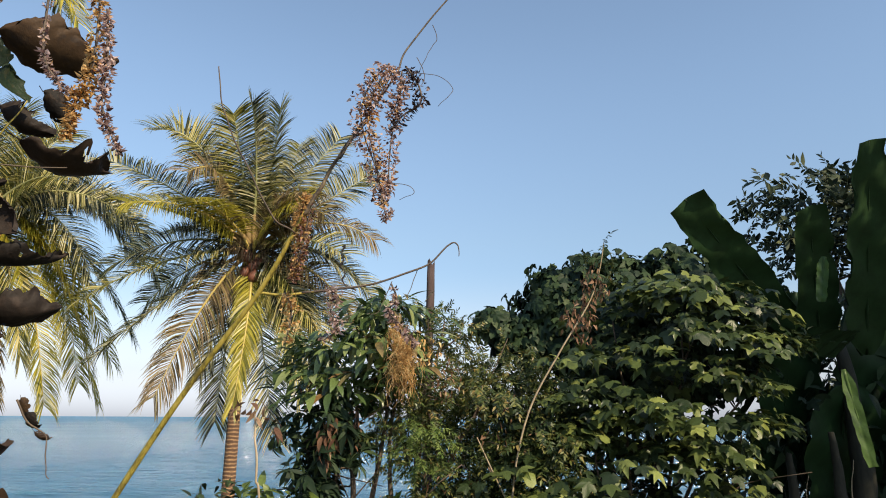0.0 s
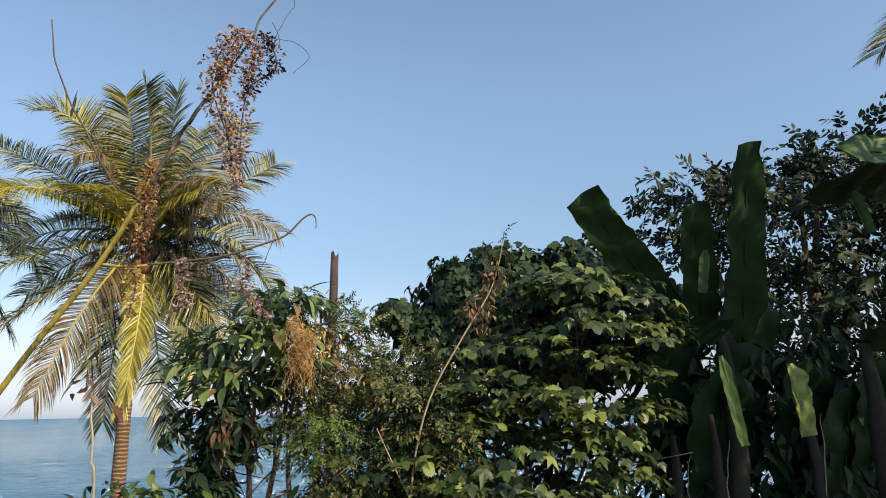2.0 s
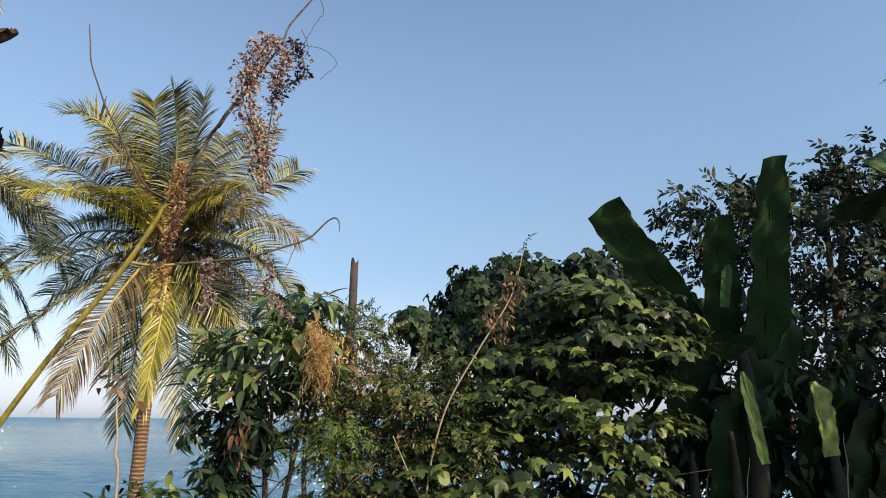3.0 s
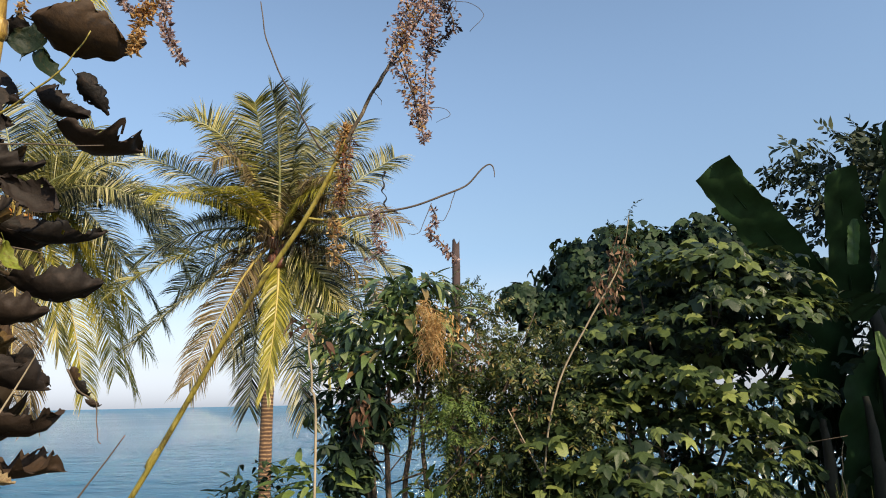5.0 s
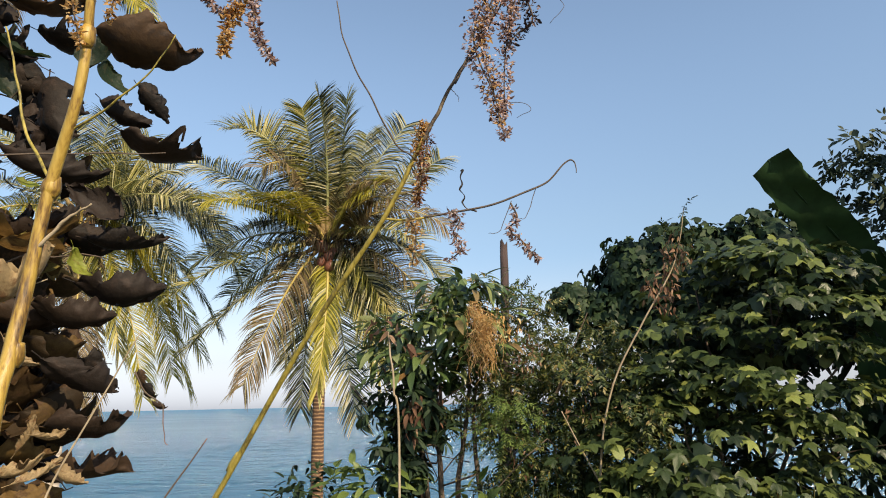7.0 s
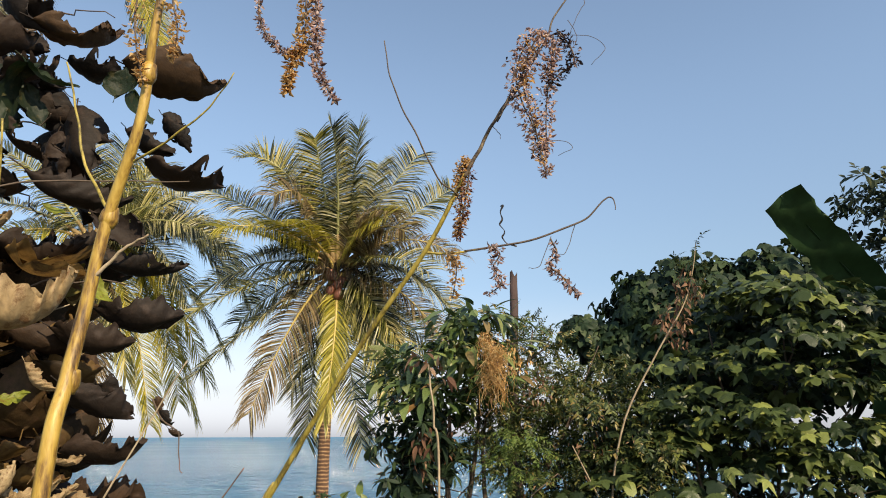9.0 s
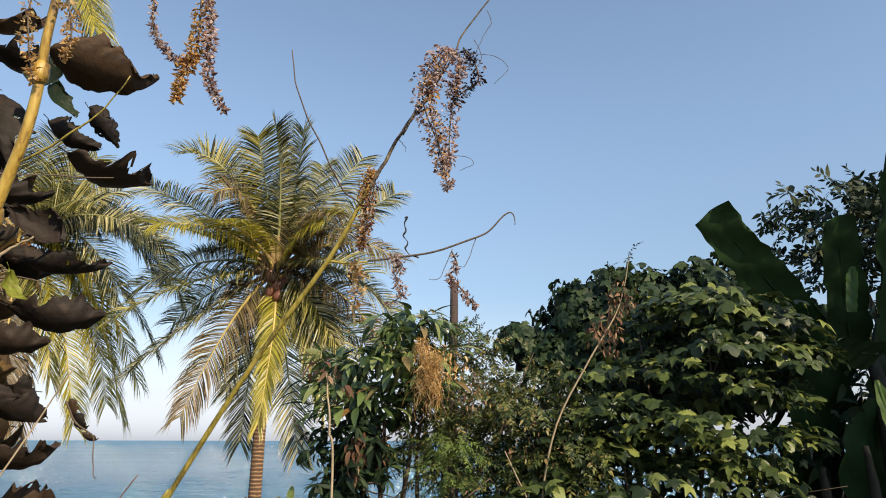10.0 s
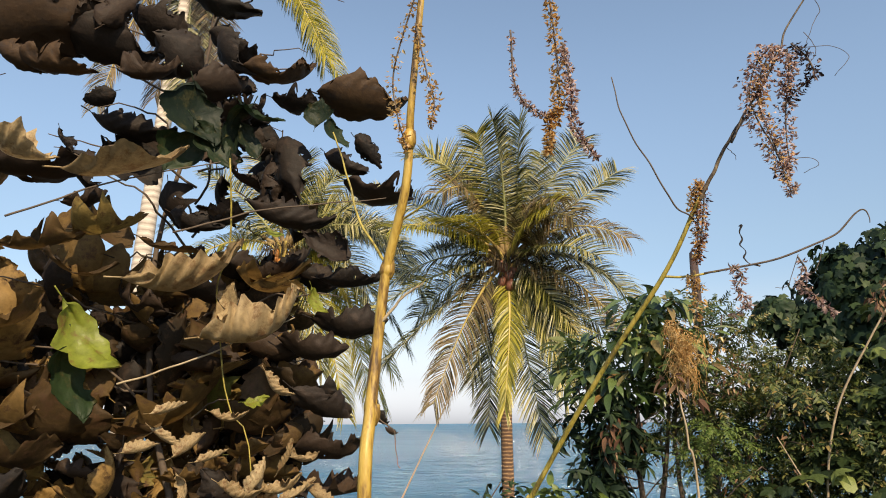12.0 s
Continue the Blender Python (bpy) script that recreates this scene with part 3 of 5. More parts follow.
palm((-4.82, 13.2, -1.0), 20.5, (0.10, 0, 6.04), [(-0.02, 0, 1.5), (0.0, 0, 3.8)], MAIN_ROWS + MAIN_BACK,
     "coconut palm with yellow-green fronds beside the sea", (COCO_BROWN, 14, 0.55), 0.128, 1)
LEFT_ROWS = [
    (3.36, -1.10, -0.1, 4.2, 0), (2.40, 0.55, 0.3, 1.8, 0), (1.20, 2.10, 0.2, 0.3, 3), (0.36, 2.25, -0.2, 0.3, 3), (3.00, -2.30, 0.4, 3.2, 0), (2.30, -3.70, -0.2, 3.6, 1),
    (1.40, -3.75, -0.4, 2.6, 1), (0.60, -4.10, -0.3, 1.5, 4), (2.00, -3.40, 0.2, 4.2, 1), (2.70, -0.10, -0.8, 2.4, 0), (1.7, -2.2, 0.6, 2.6, 0), (0.2, -3.6, -0.7, 1.2, 4),
    (-0.6, 2.4, 0.1, 0.4, 0), (-1.8, 1.7, -0.2, 0.8, 3), (-2.6, 0.4, 0.1, 1.6, 0), (-2.9, -1.3, -0.2, 2.6, 1), (-2.0, -3.0, 0.1, 2.4, 1), (-1.0, -3.6, -0.4, 1.6, 2),
    (2.9, -0.6, 0.3, 3.4, 0), (2.5, -2.9, -0.2, 3.4, 1), (1.9, -1.2, -0.6, 2.6, 0), (3.1, 0.1, 0.5, 2.2, 0), (1.0, 1.5, -0.8, 0.8, 3), (1.8, 1.4, 0.2, 0.8, 0), (0.9, -2.8, -0.6, 1.6, 3),
    (1.2, 0.5, -1.4, 1.2, 3), (1.5, 1.1, 1.2, 1.2, 0), (-1.1, 0.2, 1.2, 1.2, 0),
]
palm((-10.3, 12.8, -0.8), 38.0, (0.0, 0, 6.6), [(-0.05, 0, 2.0), (0.05, 0, 4.2)], LEFT_ROWS,
     "coconut palm with orange nuts and drooping fronds", (COCO_ORANGE, 22, 0.5), 0.16, 2, bark=PALE_BARK)
TALL_ROWS = [
    (3.40, -2.55, 0.0, 5.0, 1), (3.00, -2.35, -0.4, 5.2, 1), (3.15, -2.2, 0.4, 4.8, 3), (2.2, 1.2, 0.1, 3.0, 0), (0.05, -3.90, -0.2, 0.9, 0), (0.75, -3.10, -0.3, 1.4, 2), (-1.50, -4.00, 0.2, 2.4, 4), (-2.40, -3.30, -0.1, 3.0, 4), (0.35, -3.5, 0.3, 1.0, 0),
    (1.4, 3.2, 0.1, 1.2, 0), (0.1, 4.0, 0.2, 0.6, 0), (-1.8, 3.0, 0.1, 1.4, 0), (-3.4, 0.2, 0.0, 3.0, 0), (-3.0, -1.5, -0.3, 3.4, 0), (-0.5, -3.4, 0.5, 1.2, 2),
]
palm((-11.3, 9.5, -0.2), 48.0, (0.45, 0, 12.6), [(0.0, 0, 4.0), (0.18, 0, 8.5)], TALL_ROWS,
     "tall leaning coconut palm with a pale trunk", (COCO_BROWN, 8, 0.4), 0.19, 3, bark=PALE_BARK)
RIGHT_ROWS = [(-95, 3.4, -0.1, 0.72, 0), (-75, 3.6, -0.3, 0.75, 0), (-110, 3.2, 0.1, 0.7, 0), (-40, 3.8, 0, 0.3, 0), (0, 3.8, 0, 0.2, 0), (45, 3.6, 0, 0.3, 0), (90, 3.4, 0, 0.4, 0), (130, 3, 0, 0.5, 0), (-150, 2.6, 0.2, 0.5, 2), (165, 2.6, 0, 0.5, 0)]
palm((12.4, 9.0, 0.0), -45.0, (-0.2, 0, 9.6), [(0.1, 0, 3.0), (0.0, 0, 6.5)], arched(RIGHT_ROWS) + [(-2.95, -2.65, -3.63, 2.6, 0)], "coconut palm with dark fronds above the trees", None, 0.16, 4)

# ---- large shrub with lobed leaves ----
LOBES = [lobed(5, 0.40, 0.45, 1), lobed(5, 0.46, 0.6, 2), lobed(3, 0.36, 0.5, 3), lobed(5, 0.42, 0.35, 4)]
shrub = thing("broadleaf_shrub", (1.6, 7.4, 0.0), "large shrub with lobed light-green leaves", "shrub")
foliage(shrub, tiers([((2.00, 7.2, 2.25), (1.12, 0.9, 1.15)), ((1.20, 7.0, 1.15), (1.60, 0.9, 0.75)), ((1.95, 6.7, 1.98), (0.8, 0.4, 0.30))], 118, 19, 0.142, 0.27, 0.30, 11), LOBES, LOBED, 300, "leaf")
# foot and inner leaves: shade under and inside the shrub put into leaf colour
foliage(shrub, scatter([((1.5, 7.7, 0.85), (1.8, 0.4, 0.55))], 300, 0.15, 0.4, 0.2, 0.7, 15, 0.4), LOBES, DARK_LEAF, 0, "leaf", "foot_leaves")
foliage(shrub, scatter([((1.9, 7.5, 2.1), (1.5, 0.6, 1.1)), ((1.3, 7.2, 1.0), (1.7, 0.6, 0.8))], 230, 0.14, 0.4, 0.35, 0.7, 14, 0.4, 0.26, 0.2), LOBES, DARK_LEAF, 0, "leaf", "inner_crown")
foliage(shrub, tiers([((1.98, 7.3, 2.75), (1.08, 0.8, 0.55))], 38, 17, 0.138, 0.24, 0.32, 43), LOBES, LOBED, 0, "leaf", "upper_crown")
foliage(shrub, tiers([((0.95, 7.0, 1.95), (0.55, 0.5, 0.65))], 24, 15, 0.13, 0.22, 0.32, 44), LOBES, LOBED, 0, "leaf", "side_crown")
limbs(shrub, (1.6, 7.4, 0.0), [(0.7, 7.1, 2.0), (1.4, 7.2, 2.9), (2.2, 7.4, 3.0), (2.9, 7.3, 2.4), (1.1, 6.8, 1.6), (2.5, 6.9, 1.7)], 0.028, BRANCH, "limb", 5)
WIDE = [ovate(0.85, 0.06, 0.35), ovate(0.75, 0.08, 0.5), ovate(0.95, 0.05, 0.3)]
back = thing("round_tree", (1.7, 8.6, 0.0), "dense round tree with dark green leaves", "tree")
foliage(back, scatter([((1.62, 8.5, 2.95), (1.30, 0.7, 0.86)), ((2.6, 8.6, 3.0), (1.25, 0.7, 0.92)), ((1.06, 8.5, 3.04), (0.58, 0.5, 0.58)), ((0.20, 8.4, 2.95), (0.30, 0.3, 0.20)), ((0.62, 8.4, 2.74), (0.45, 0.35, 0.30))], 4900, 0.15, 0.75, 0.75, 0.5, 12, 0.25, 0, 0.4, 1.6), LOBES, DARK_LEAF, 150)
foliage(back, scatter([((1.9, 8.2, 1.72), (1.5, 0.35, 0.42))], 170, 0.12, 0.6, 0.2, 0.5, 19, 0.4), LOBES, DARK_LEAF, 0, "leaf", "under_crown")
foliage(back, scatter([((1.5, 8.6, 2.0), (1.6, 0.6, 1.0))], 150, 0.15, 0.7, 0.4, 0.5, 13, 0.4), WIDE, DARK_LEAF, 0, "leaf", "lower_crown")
limbs(back, (1.7, 8.6, 0.0), [(0.6, 8.5, 2.7), (1.3, 8.5, 3.4), (2.1, 8.6, 3.5), (2.9, 8.6, 3.2), (1.6, 8.5, 2.2)], 0.045, BRANCH, "limb", 6)

# ---- shrubs by the shore side ----
OVATES = [ovate(0.30, 0.12, 0.30), ovate(0.36, 0.1, 0.45), ovate(0.27, 0.16, 0.20)]
def whorl(leaves=7, seed=0):
    """A shoot's end with long leaves that arch out and down all round."""
    r = np.random.default_rng(seed)
    s = Shape()
    for i in range(leaves):
        th = 2 * math.pi * i / leaves + r.normal(0, 0.25)
        tip = np.array((math.cos(th), math.sin(th), r.uniform(-0.75, 0.25)))
        s.stamp(OVATES[i % 3], frame_of(tip, UP + 0.3 * r.standard_normal(3), r.uniform(0.7, 1.1), (0.05 * math.cos(th), 0.05 * math.sin(th), r.normal(0, 0.12))))
    s.tube(np.array([(0, 0, -0.7), (0.02, 0, -0.3), (0, 0, 0.05)]), [0.03, 0.015], 4, False)
    return np.concatenate(s.v), s.f


WHORLS = [whorl(7, 1), whorl(8, 2), whorl(6, 3), whorl(9, 4)]
SPRIGS = [sprig(6, 0.26, 0.36, 1), sprig(7, 0.24, 0.4, 2), sprig(5, 0.3, 0.34, 3)]
side_shrub = thing("ovate_shrub", (-1.2, 6.8, 0.0), "shrub with glossy ovate leaves, the lower ones coloured dark for shade", "shrub")
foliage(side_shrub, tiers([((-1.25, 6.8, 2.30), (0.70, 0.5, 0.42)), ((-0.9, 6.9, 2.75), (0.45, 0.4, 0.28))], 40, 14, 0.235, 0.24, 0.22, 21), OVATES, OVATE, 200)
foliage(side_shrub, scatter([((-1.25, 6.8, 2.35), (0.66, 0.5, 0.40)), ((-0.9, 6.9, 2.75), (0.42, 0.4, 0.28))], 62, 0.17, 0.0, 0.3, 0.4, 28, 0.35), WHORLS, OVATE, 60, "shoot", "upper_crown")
foliage(side_shrub, scatter([((-1.2, 6.8, 2.3), (0.6, 0.45, 0.4))], 170, 0.11, 0.3, 0.2, 0.8, 26, 0.45), OVATES, OVATE, 40, "leaf", "inner_crown")
# lower shoots take the dark leaf colour in place of shade
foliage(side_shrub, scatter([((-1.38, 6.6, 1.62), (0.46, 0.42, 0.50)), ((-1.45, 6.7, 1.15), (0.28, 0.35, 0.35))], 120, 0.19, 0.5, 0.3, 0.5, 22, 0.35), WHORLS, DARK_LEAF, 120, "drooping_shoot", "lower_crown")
foliage(side_shrub, scatter([((-1.28, 6.25, 1.66), (0.10, 0.06, 0.22))], 46, 0.11, 0.95, 0.2, 0.4, 39, 0.5), OVATES, RUST, 46, "withered_leaf")
limbs(side_shrub, (-1.1, 6.8, 0.0), [(-1.5, 6.7, 2.3), (-1.0, 6.8, 2.6), (-0.8, 6.9, 2.8), (-1.6, 6.6, 1.6)], 0.035, BRANCH, "limb", 7)
wisp = thing("fine_leaved_shrub", (-0.5, 7.2, 0.0), "fine-leaved shrub tangled with dry vines", "shrub")
foliage(wisp, scatter([((-0.5, 7.2, 2.2), (0.65, 0.6, 0.5)), ((-0.55, 7.4, 2.75), (0.55, 0.4, 0.28)), ((0.35, 7.2, 2.15), (0.55, 0.5, 0.45)), ((-0.7, 7.0, 1.75), (0.35, 0.4, 0.3))], 1000, 0.22, 0.3, 0.3, 0.6, 23, 0.6), SPRIGS, FINE, 150, "sprig")
# inner and back leaves are coloured dark for the shade low down
gloom = thing("dark_fine_shrub", (-0.1, 6.9, 0.0), "low green shrub with fine drooping leaves, shade put into their colour", "shrub")
foliage(gloom, scatter([((0.15, 7.4, 1.85), (0.85, 0.35, 0.50))], 520, 0.24, 0.5, 0.2, 0.6, 29, 0.5), SPRIGS, FINE_DARK, 0, "sprig", "back_crown")
foliage(gloom, scatter([((-0.02, 6.8, 1.25), (0.62, 0.5, 0.6)), ((0.5, 6.8, 1.3), (0.6, 0.5, 0.7))], 760, 0.24, 0.5, 0.3, 0.6, 27, 0.5), SPRIGS, FINE_DARK, 100, "sprig")
foliage(gloom, tiers([((0.05, 6.75, 1.55), (0.85, 0.5, 0.75)), ((0.55, 6.8, 1.2), (0.6, 0.5, 0.6))], 46, 10, 0.25, 0.22, 0.35, 36), SPRIGS, FINE, 120, "spray", "outer_crown")
foliage(gloom, scatter([((0.30, 6.4, 1.75), (0.40, 0.08, 0.35)), ((-0.25, 6.35, 1.35), (0.35, 0.08, 0.40))], 70, 0.055, 0.9, 0.2, 0.4, 37, 0.6), OVATES, RUST, 70, "dry_leaf")
foliage(gloom, tiers([((-0.46, 6.35, 1.60), (0.24, 0.12, 0.26))], 12, 10, 0.17, 0.12, 0.2, 38), SPRIGS, FRESH, 60, "fresh_spray")
limbs(gloom, (-0.1, 6.9, 0.0), [(-0.5, 6.8, 1.5), (0.2, 6.8, 1.7), (0.6, 6.8, 1.6)], 0.025, BRANCH, "limb", 17)
limbs(wisp, (-0.5, 7.2, 0.0), [(-0.8, 7.1, 2.3), (-0.3, 7.2, 2.8), (0.2, 7.0, 2.2), (-0.6, 7.3, 3.0)], 0.035, BRANCH, "limb", 8)
low = thing("low_plants", (-1.9, 7.2, 0.0), "low green plants at the foot of the shrubs", "plant")
foliage(low, scatter([((-1.75, 6.6, 0.95), (0.5, 0.4, 0.35)), ((-0.72, 6.3, 0.85), (0.22, 0.3, 0.25))], 170, 0.22, 0.1, 0.3, 0.9, 24, 0.4), OVATES, FRESH, 80)
shore = thing("shore_shrub", (-3.6, 9.8, -0.3), "small dark shrub at the palm's foot", "shrub")
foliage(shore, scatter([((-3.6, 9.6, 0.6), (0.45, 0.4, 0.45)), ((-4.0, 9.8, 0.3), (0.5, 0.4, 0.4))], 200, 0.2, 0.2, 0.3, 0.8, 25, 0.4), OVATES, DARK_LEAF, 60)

# ---- broken post ----
post = thing("wooden_post", (-0.85, 10.6, -0.2), "broken weathered wooden post", "post")
ps = Shape()
pp = wobble(bend([(0, 0, -0.2), (0.0, 0, 2.0), (0.04, 0, 4.38)], 30), 0.012, 4)
ps.tube(pp, np.interp(np.linspace(0, 1, 30), (0, 0.9, 1), (0.085, 0.065, 0.06)), 9, False)
jag = np.array(ps.v[0])
jag[-9:, 2] += np.array((0.07, 0.02, -0.06, -0.10, -0.03, 0.05, 0.08, -0.02, 0.03))
ps.v[0] = jag
ps.f.append(tuple(range((len(pp) - 2) * 9, (len(pp) - 1) * 9)))
part("shaft", ps, POST_WOOD, post)

# ---- right: tree and bananas ----
TREE_SPRIGS = [sprig(4, 0.46, 0.44, 4), sprig(3, 0.52, 0.4, 5), sprig(4, 0.48, 0.5, 6)]
tree = thing("broadleaf_tree", (6.2, 10.0, 0.0), "dark small-leaved tree behind the bananas", "tree")
TREE_BLOBS = [((6.3, 9.6, 4.3), (2.2, 1.2, 1.15)), ((4.6, 9.6, 4.6), (0.9, 0.7, 0.75)), ((8.3, 9.6, 5.0), (1.9, 1.2, 1.3)), ((6.5, 9.6, 2.6), (2.8, 1.0, 1.3)), ((6.55, 9.6, 5.45), (0.32, 0.3, 0.42)), ((6.2, 9.6, 5.3), (0.35, 0.3, 0.3))]
foliage(tree, scatter(TREE_BLOBS, 2000, 0.30, 0.15, 0.3, 0.7, 31, 0.8), TREE_SPRIGS, TREE_LEAF, 80, "sprig")
limbs(tree, (6.2, 10.0, 0.0), [(4.6, 9.7, 4.8), (5.6, 9.6, 4.9), (6.6, 9.6, 5.8), (6.25, 9.6, 5.6), (7.6, 9.6, 5.4), (8.4, 9.6, 5.0), (6.0, 9.5, 3.4)], 0.10, BRANCH, "limb", 9)


def blade(length, width, arch=0.2, fold=0.35, cut=0.0, ragged=0.1, seed=0, rows=18, cols=6):
    """A banana leaf: local y to the tip, z the upper side."""
    r = np.random.default_rng(seed)
    s = Shape()
    v, f = [], []
    for i in range(rows + 1):
        u = i / rows
        w = width / 2 * (min(1, u * 5 + 0.12)) ** 0.6 * ((1 - u) * (1 - cut) + cut) ** 0.32
        for j in range(-cols, cols + 1):
            k = j / cols
            tear = ragged * width * (r.random() ** 3) * (abs(k) == 1)
            v.append((k * (w - tear), u * length, -arch * length * u * u - abs(k) * -fold * w + 0.03 * width * math.sin(u * 23 + k * 3)))
    n = 2 * cols + 1
    for i in range(rows):
        for j in range(n - 1):
            f.append((i * n + j, i * n + j + 1, (i + 1) * n + j + 1, (i + 1) * n + j))
    s.add(v, f)
    rib = Shape()
    u = np.linspace(0, 1, 16)
    rib.tube(np.stack([0 * u, u * length, -arch * length * u * u - 0.010], -1), [0.022, 0.012, 0.004], 6)
    return s, rib


def banana(place, leaves, label, stem_h, seed=0):
    root = thing("banana_plant", place, label, "banana plant", "bananas")
    st = Shape()
    st.tube(wobble(bend([(0, 0, -0.1), (0.03, 0, stem_h * 0.5), (0, 0, stem_h)], 16), 0.015, seed), [0.14, 0.11, 0.06], 10)
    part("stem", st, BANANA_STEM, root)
    inv = np.array(root.matrix_world.inverted())
    for i, (a, b, nor, width, arch, fold, cut, mat) in enumerate(leaves):
        a, b = np.array(a, float), np.array(b, float)
        s, rib = blade(np.linalg.norm(b - a), width, arch, fold, cut, 0.12, seed * 10 + i)
        lf = part("leaf", s, mat, root)
        lf.matrix_basis = Matrix((inv @ frame_of(b - a, nor, 1.0, a)).tolist())
        part("midrib", rib, mat, lf)
    return root


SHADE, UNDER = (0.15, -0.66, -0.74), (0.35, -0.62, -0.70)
# dark leaves hung behind as a backdrop of deep shade
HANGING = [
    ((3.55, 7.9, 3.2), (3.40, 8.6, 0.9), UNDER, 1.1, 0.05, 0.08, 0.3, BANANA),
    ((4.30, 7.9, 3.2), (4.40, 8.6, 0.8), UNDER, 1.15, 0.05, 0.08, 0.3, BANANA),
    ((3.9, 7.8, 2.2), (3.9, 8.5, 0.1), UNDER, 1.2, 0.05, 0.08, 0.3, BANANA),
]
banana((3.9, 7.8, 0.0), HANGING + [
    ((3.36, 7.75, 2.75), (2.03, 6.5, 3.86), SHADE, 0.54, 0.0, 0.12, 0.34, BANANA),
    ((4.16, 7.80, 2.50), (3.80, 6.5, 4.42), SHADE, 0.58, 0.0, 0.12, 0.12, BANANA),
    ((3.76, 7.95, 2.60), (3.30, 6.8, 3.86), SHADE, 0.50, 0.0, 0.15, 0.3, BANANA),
    # torn flap in the lit colour, standing in for its pale glint
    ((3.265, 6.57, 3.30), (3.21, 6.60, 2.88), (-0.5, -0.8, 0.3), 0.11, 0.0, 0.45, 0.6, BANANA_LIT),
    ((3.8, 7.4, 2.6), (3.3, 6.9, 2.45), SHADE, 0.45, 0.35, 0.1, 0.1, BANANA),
    ((3.78, 6.25, 2.16), (3.86, 6.2, 1.52), (0.35, -0.9, 0.25), 0.27, 0.10, 0.45, 0.5, BANANA_SUNLIT),
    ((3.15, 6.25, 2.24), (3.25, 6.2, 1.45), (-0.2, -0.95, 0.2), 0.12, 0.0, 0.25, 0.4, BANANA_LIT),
], "banana plant with upright broad leaves, coloured dark for shade", 2.6, 1)
banana((5.2, 7.2, 0.0), [
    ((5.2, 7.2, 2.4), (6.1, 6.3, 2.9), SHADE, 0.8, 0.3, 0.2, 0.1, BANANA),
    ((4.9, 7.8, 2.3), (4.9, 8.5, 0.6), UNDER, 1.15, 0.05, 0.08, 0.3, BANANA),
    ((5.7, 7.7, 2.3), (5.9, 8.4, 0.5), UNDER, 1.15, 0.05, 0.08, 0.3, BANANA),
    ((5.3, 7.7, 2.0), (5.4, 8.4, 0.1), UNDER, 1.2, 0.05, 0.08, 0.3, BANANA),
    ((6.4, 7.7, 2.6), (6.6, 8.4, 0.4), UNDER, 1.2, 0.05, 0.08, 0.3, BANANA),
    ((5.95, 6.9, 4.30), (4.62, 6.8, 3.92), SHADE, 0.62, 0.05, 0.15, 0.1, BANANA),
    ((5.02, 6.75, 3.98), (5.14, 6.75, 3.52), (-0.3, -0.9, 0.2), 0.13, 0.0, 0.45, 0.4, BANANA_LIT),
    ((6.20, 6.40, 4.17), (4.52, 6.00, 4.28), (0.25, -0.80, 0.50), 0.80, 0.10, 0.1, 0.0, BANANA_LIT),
], "banana plant with arching leaves in deep shade", 2.4, 2)
for x, y, hgt in ((3.55, 7.5, 1.7), (4.6, 7.5, 2.0), (3.2, 7.7, 1.5)):
    sucker = thing("banana_sucker", (x, y, 0.0), "young banana stem with a dry sheath", "banana plant", "banana suckers")
    st = Shape()
    st.tube(wobble(bend([(0, 0, -0.1), (0.04, 0, hgt * 0.5), (0.02, 0.05, hgt)], 16), 0.012, int(x * 10)), [0.09, 0.07, 0.03], 9)
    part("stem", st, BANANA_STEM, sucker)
    sh = Shape()
    sh.tube(wobble(bend([(0.07, -0.06, hgt * 0.3), (0.09, -0.07, hgt * 0.6), (0.13, -0.08, hgt * 0.85)], 10), 0.01, int(x * 20)), [0.008, 0.007, 0.003], 6)
    part("sheath", sh, PALE_TWIG, sucker)
# filler foliage: its dark colour stands in for deep shade behind the bananas
under = thing("shade_filler", (4.4, 8.4, 0.0), "dark leaves filling in the shade behind the bananas", "shrub")
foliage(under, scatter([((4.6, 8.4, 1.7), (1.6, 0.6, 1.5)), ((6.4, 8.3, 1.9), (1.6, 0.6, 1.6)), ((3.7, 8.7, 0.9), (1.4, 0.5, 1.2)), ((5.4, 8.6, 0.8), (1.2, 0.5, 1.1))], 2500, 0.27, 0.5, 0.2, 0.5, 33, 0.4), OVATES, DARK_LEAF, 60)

# added tree outside the view that keeps the sun off the bananas
edge_tree = thing("unseen_shade_tree", (7.9, 4.4, 0.0), "unseen tree added to shade the bananas", "tree")
foliage(edge_tree, scatter([((7.4, 4.6, 4.7), (1.7, 1.6, 1.7)), ((8.3, 4.2, 5.4), (1.6, 1.6, 1.5)), ((7.2, 4.7, 3.4), (1.4, 1.2, 1.2)), ((6.6, 4.1, 6.5), (1.2, 1.1, 1.1))], 4000, 0.26, 0.6, 0.4, 0.4, 34, 0.5), OVATES, LIVE, 60)
limbs(edge_tree, (7.9, 4.4, 0.0), [(6.6, 4.8, 4.6), (7.4, 4.6, 5.6), (8.4, 4.0, 6.0), (8.9, 4.6, 5.0), (7.1, 4.8, 3.4)], 0.10, BRANCH, "limb", 18)

# ---- bare stalk with dry top in front of the shrub ----
stalk = thing("dry_stalk", (0.3, 6.3, 0.0), "bare pale stalk with a dry rusty top", "plant")
o = np.array((0.3, 6.3, 0.0))
s = Shape()
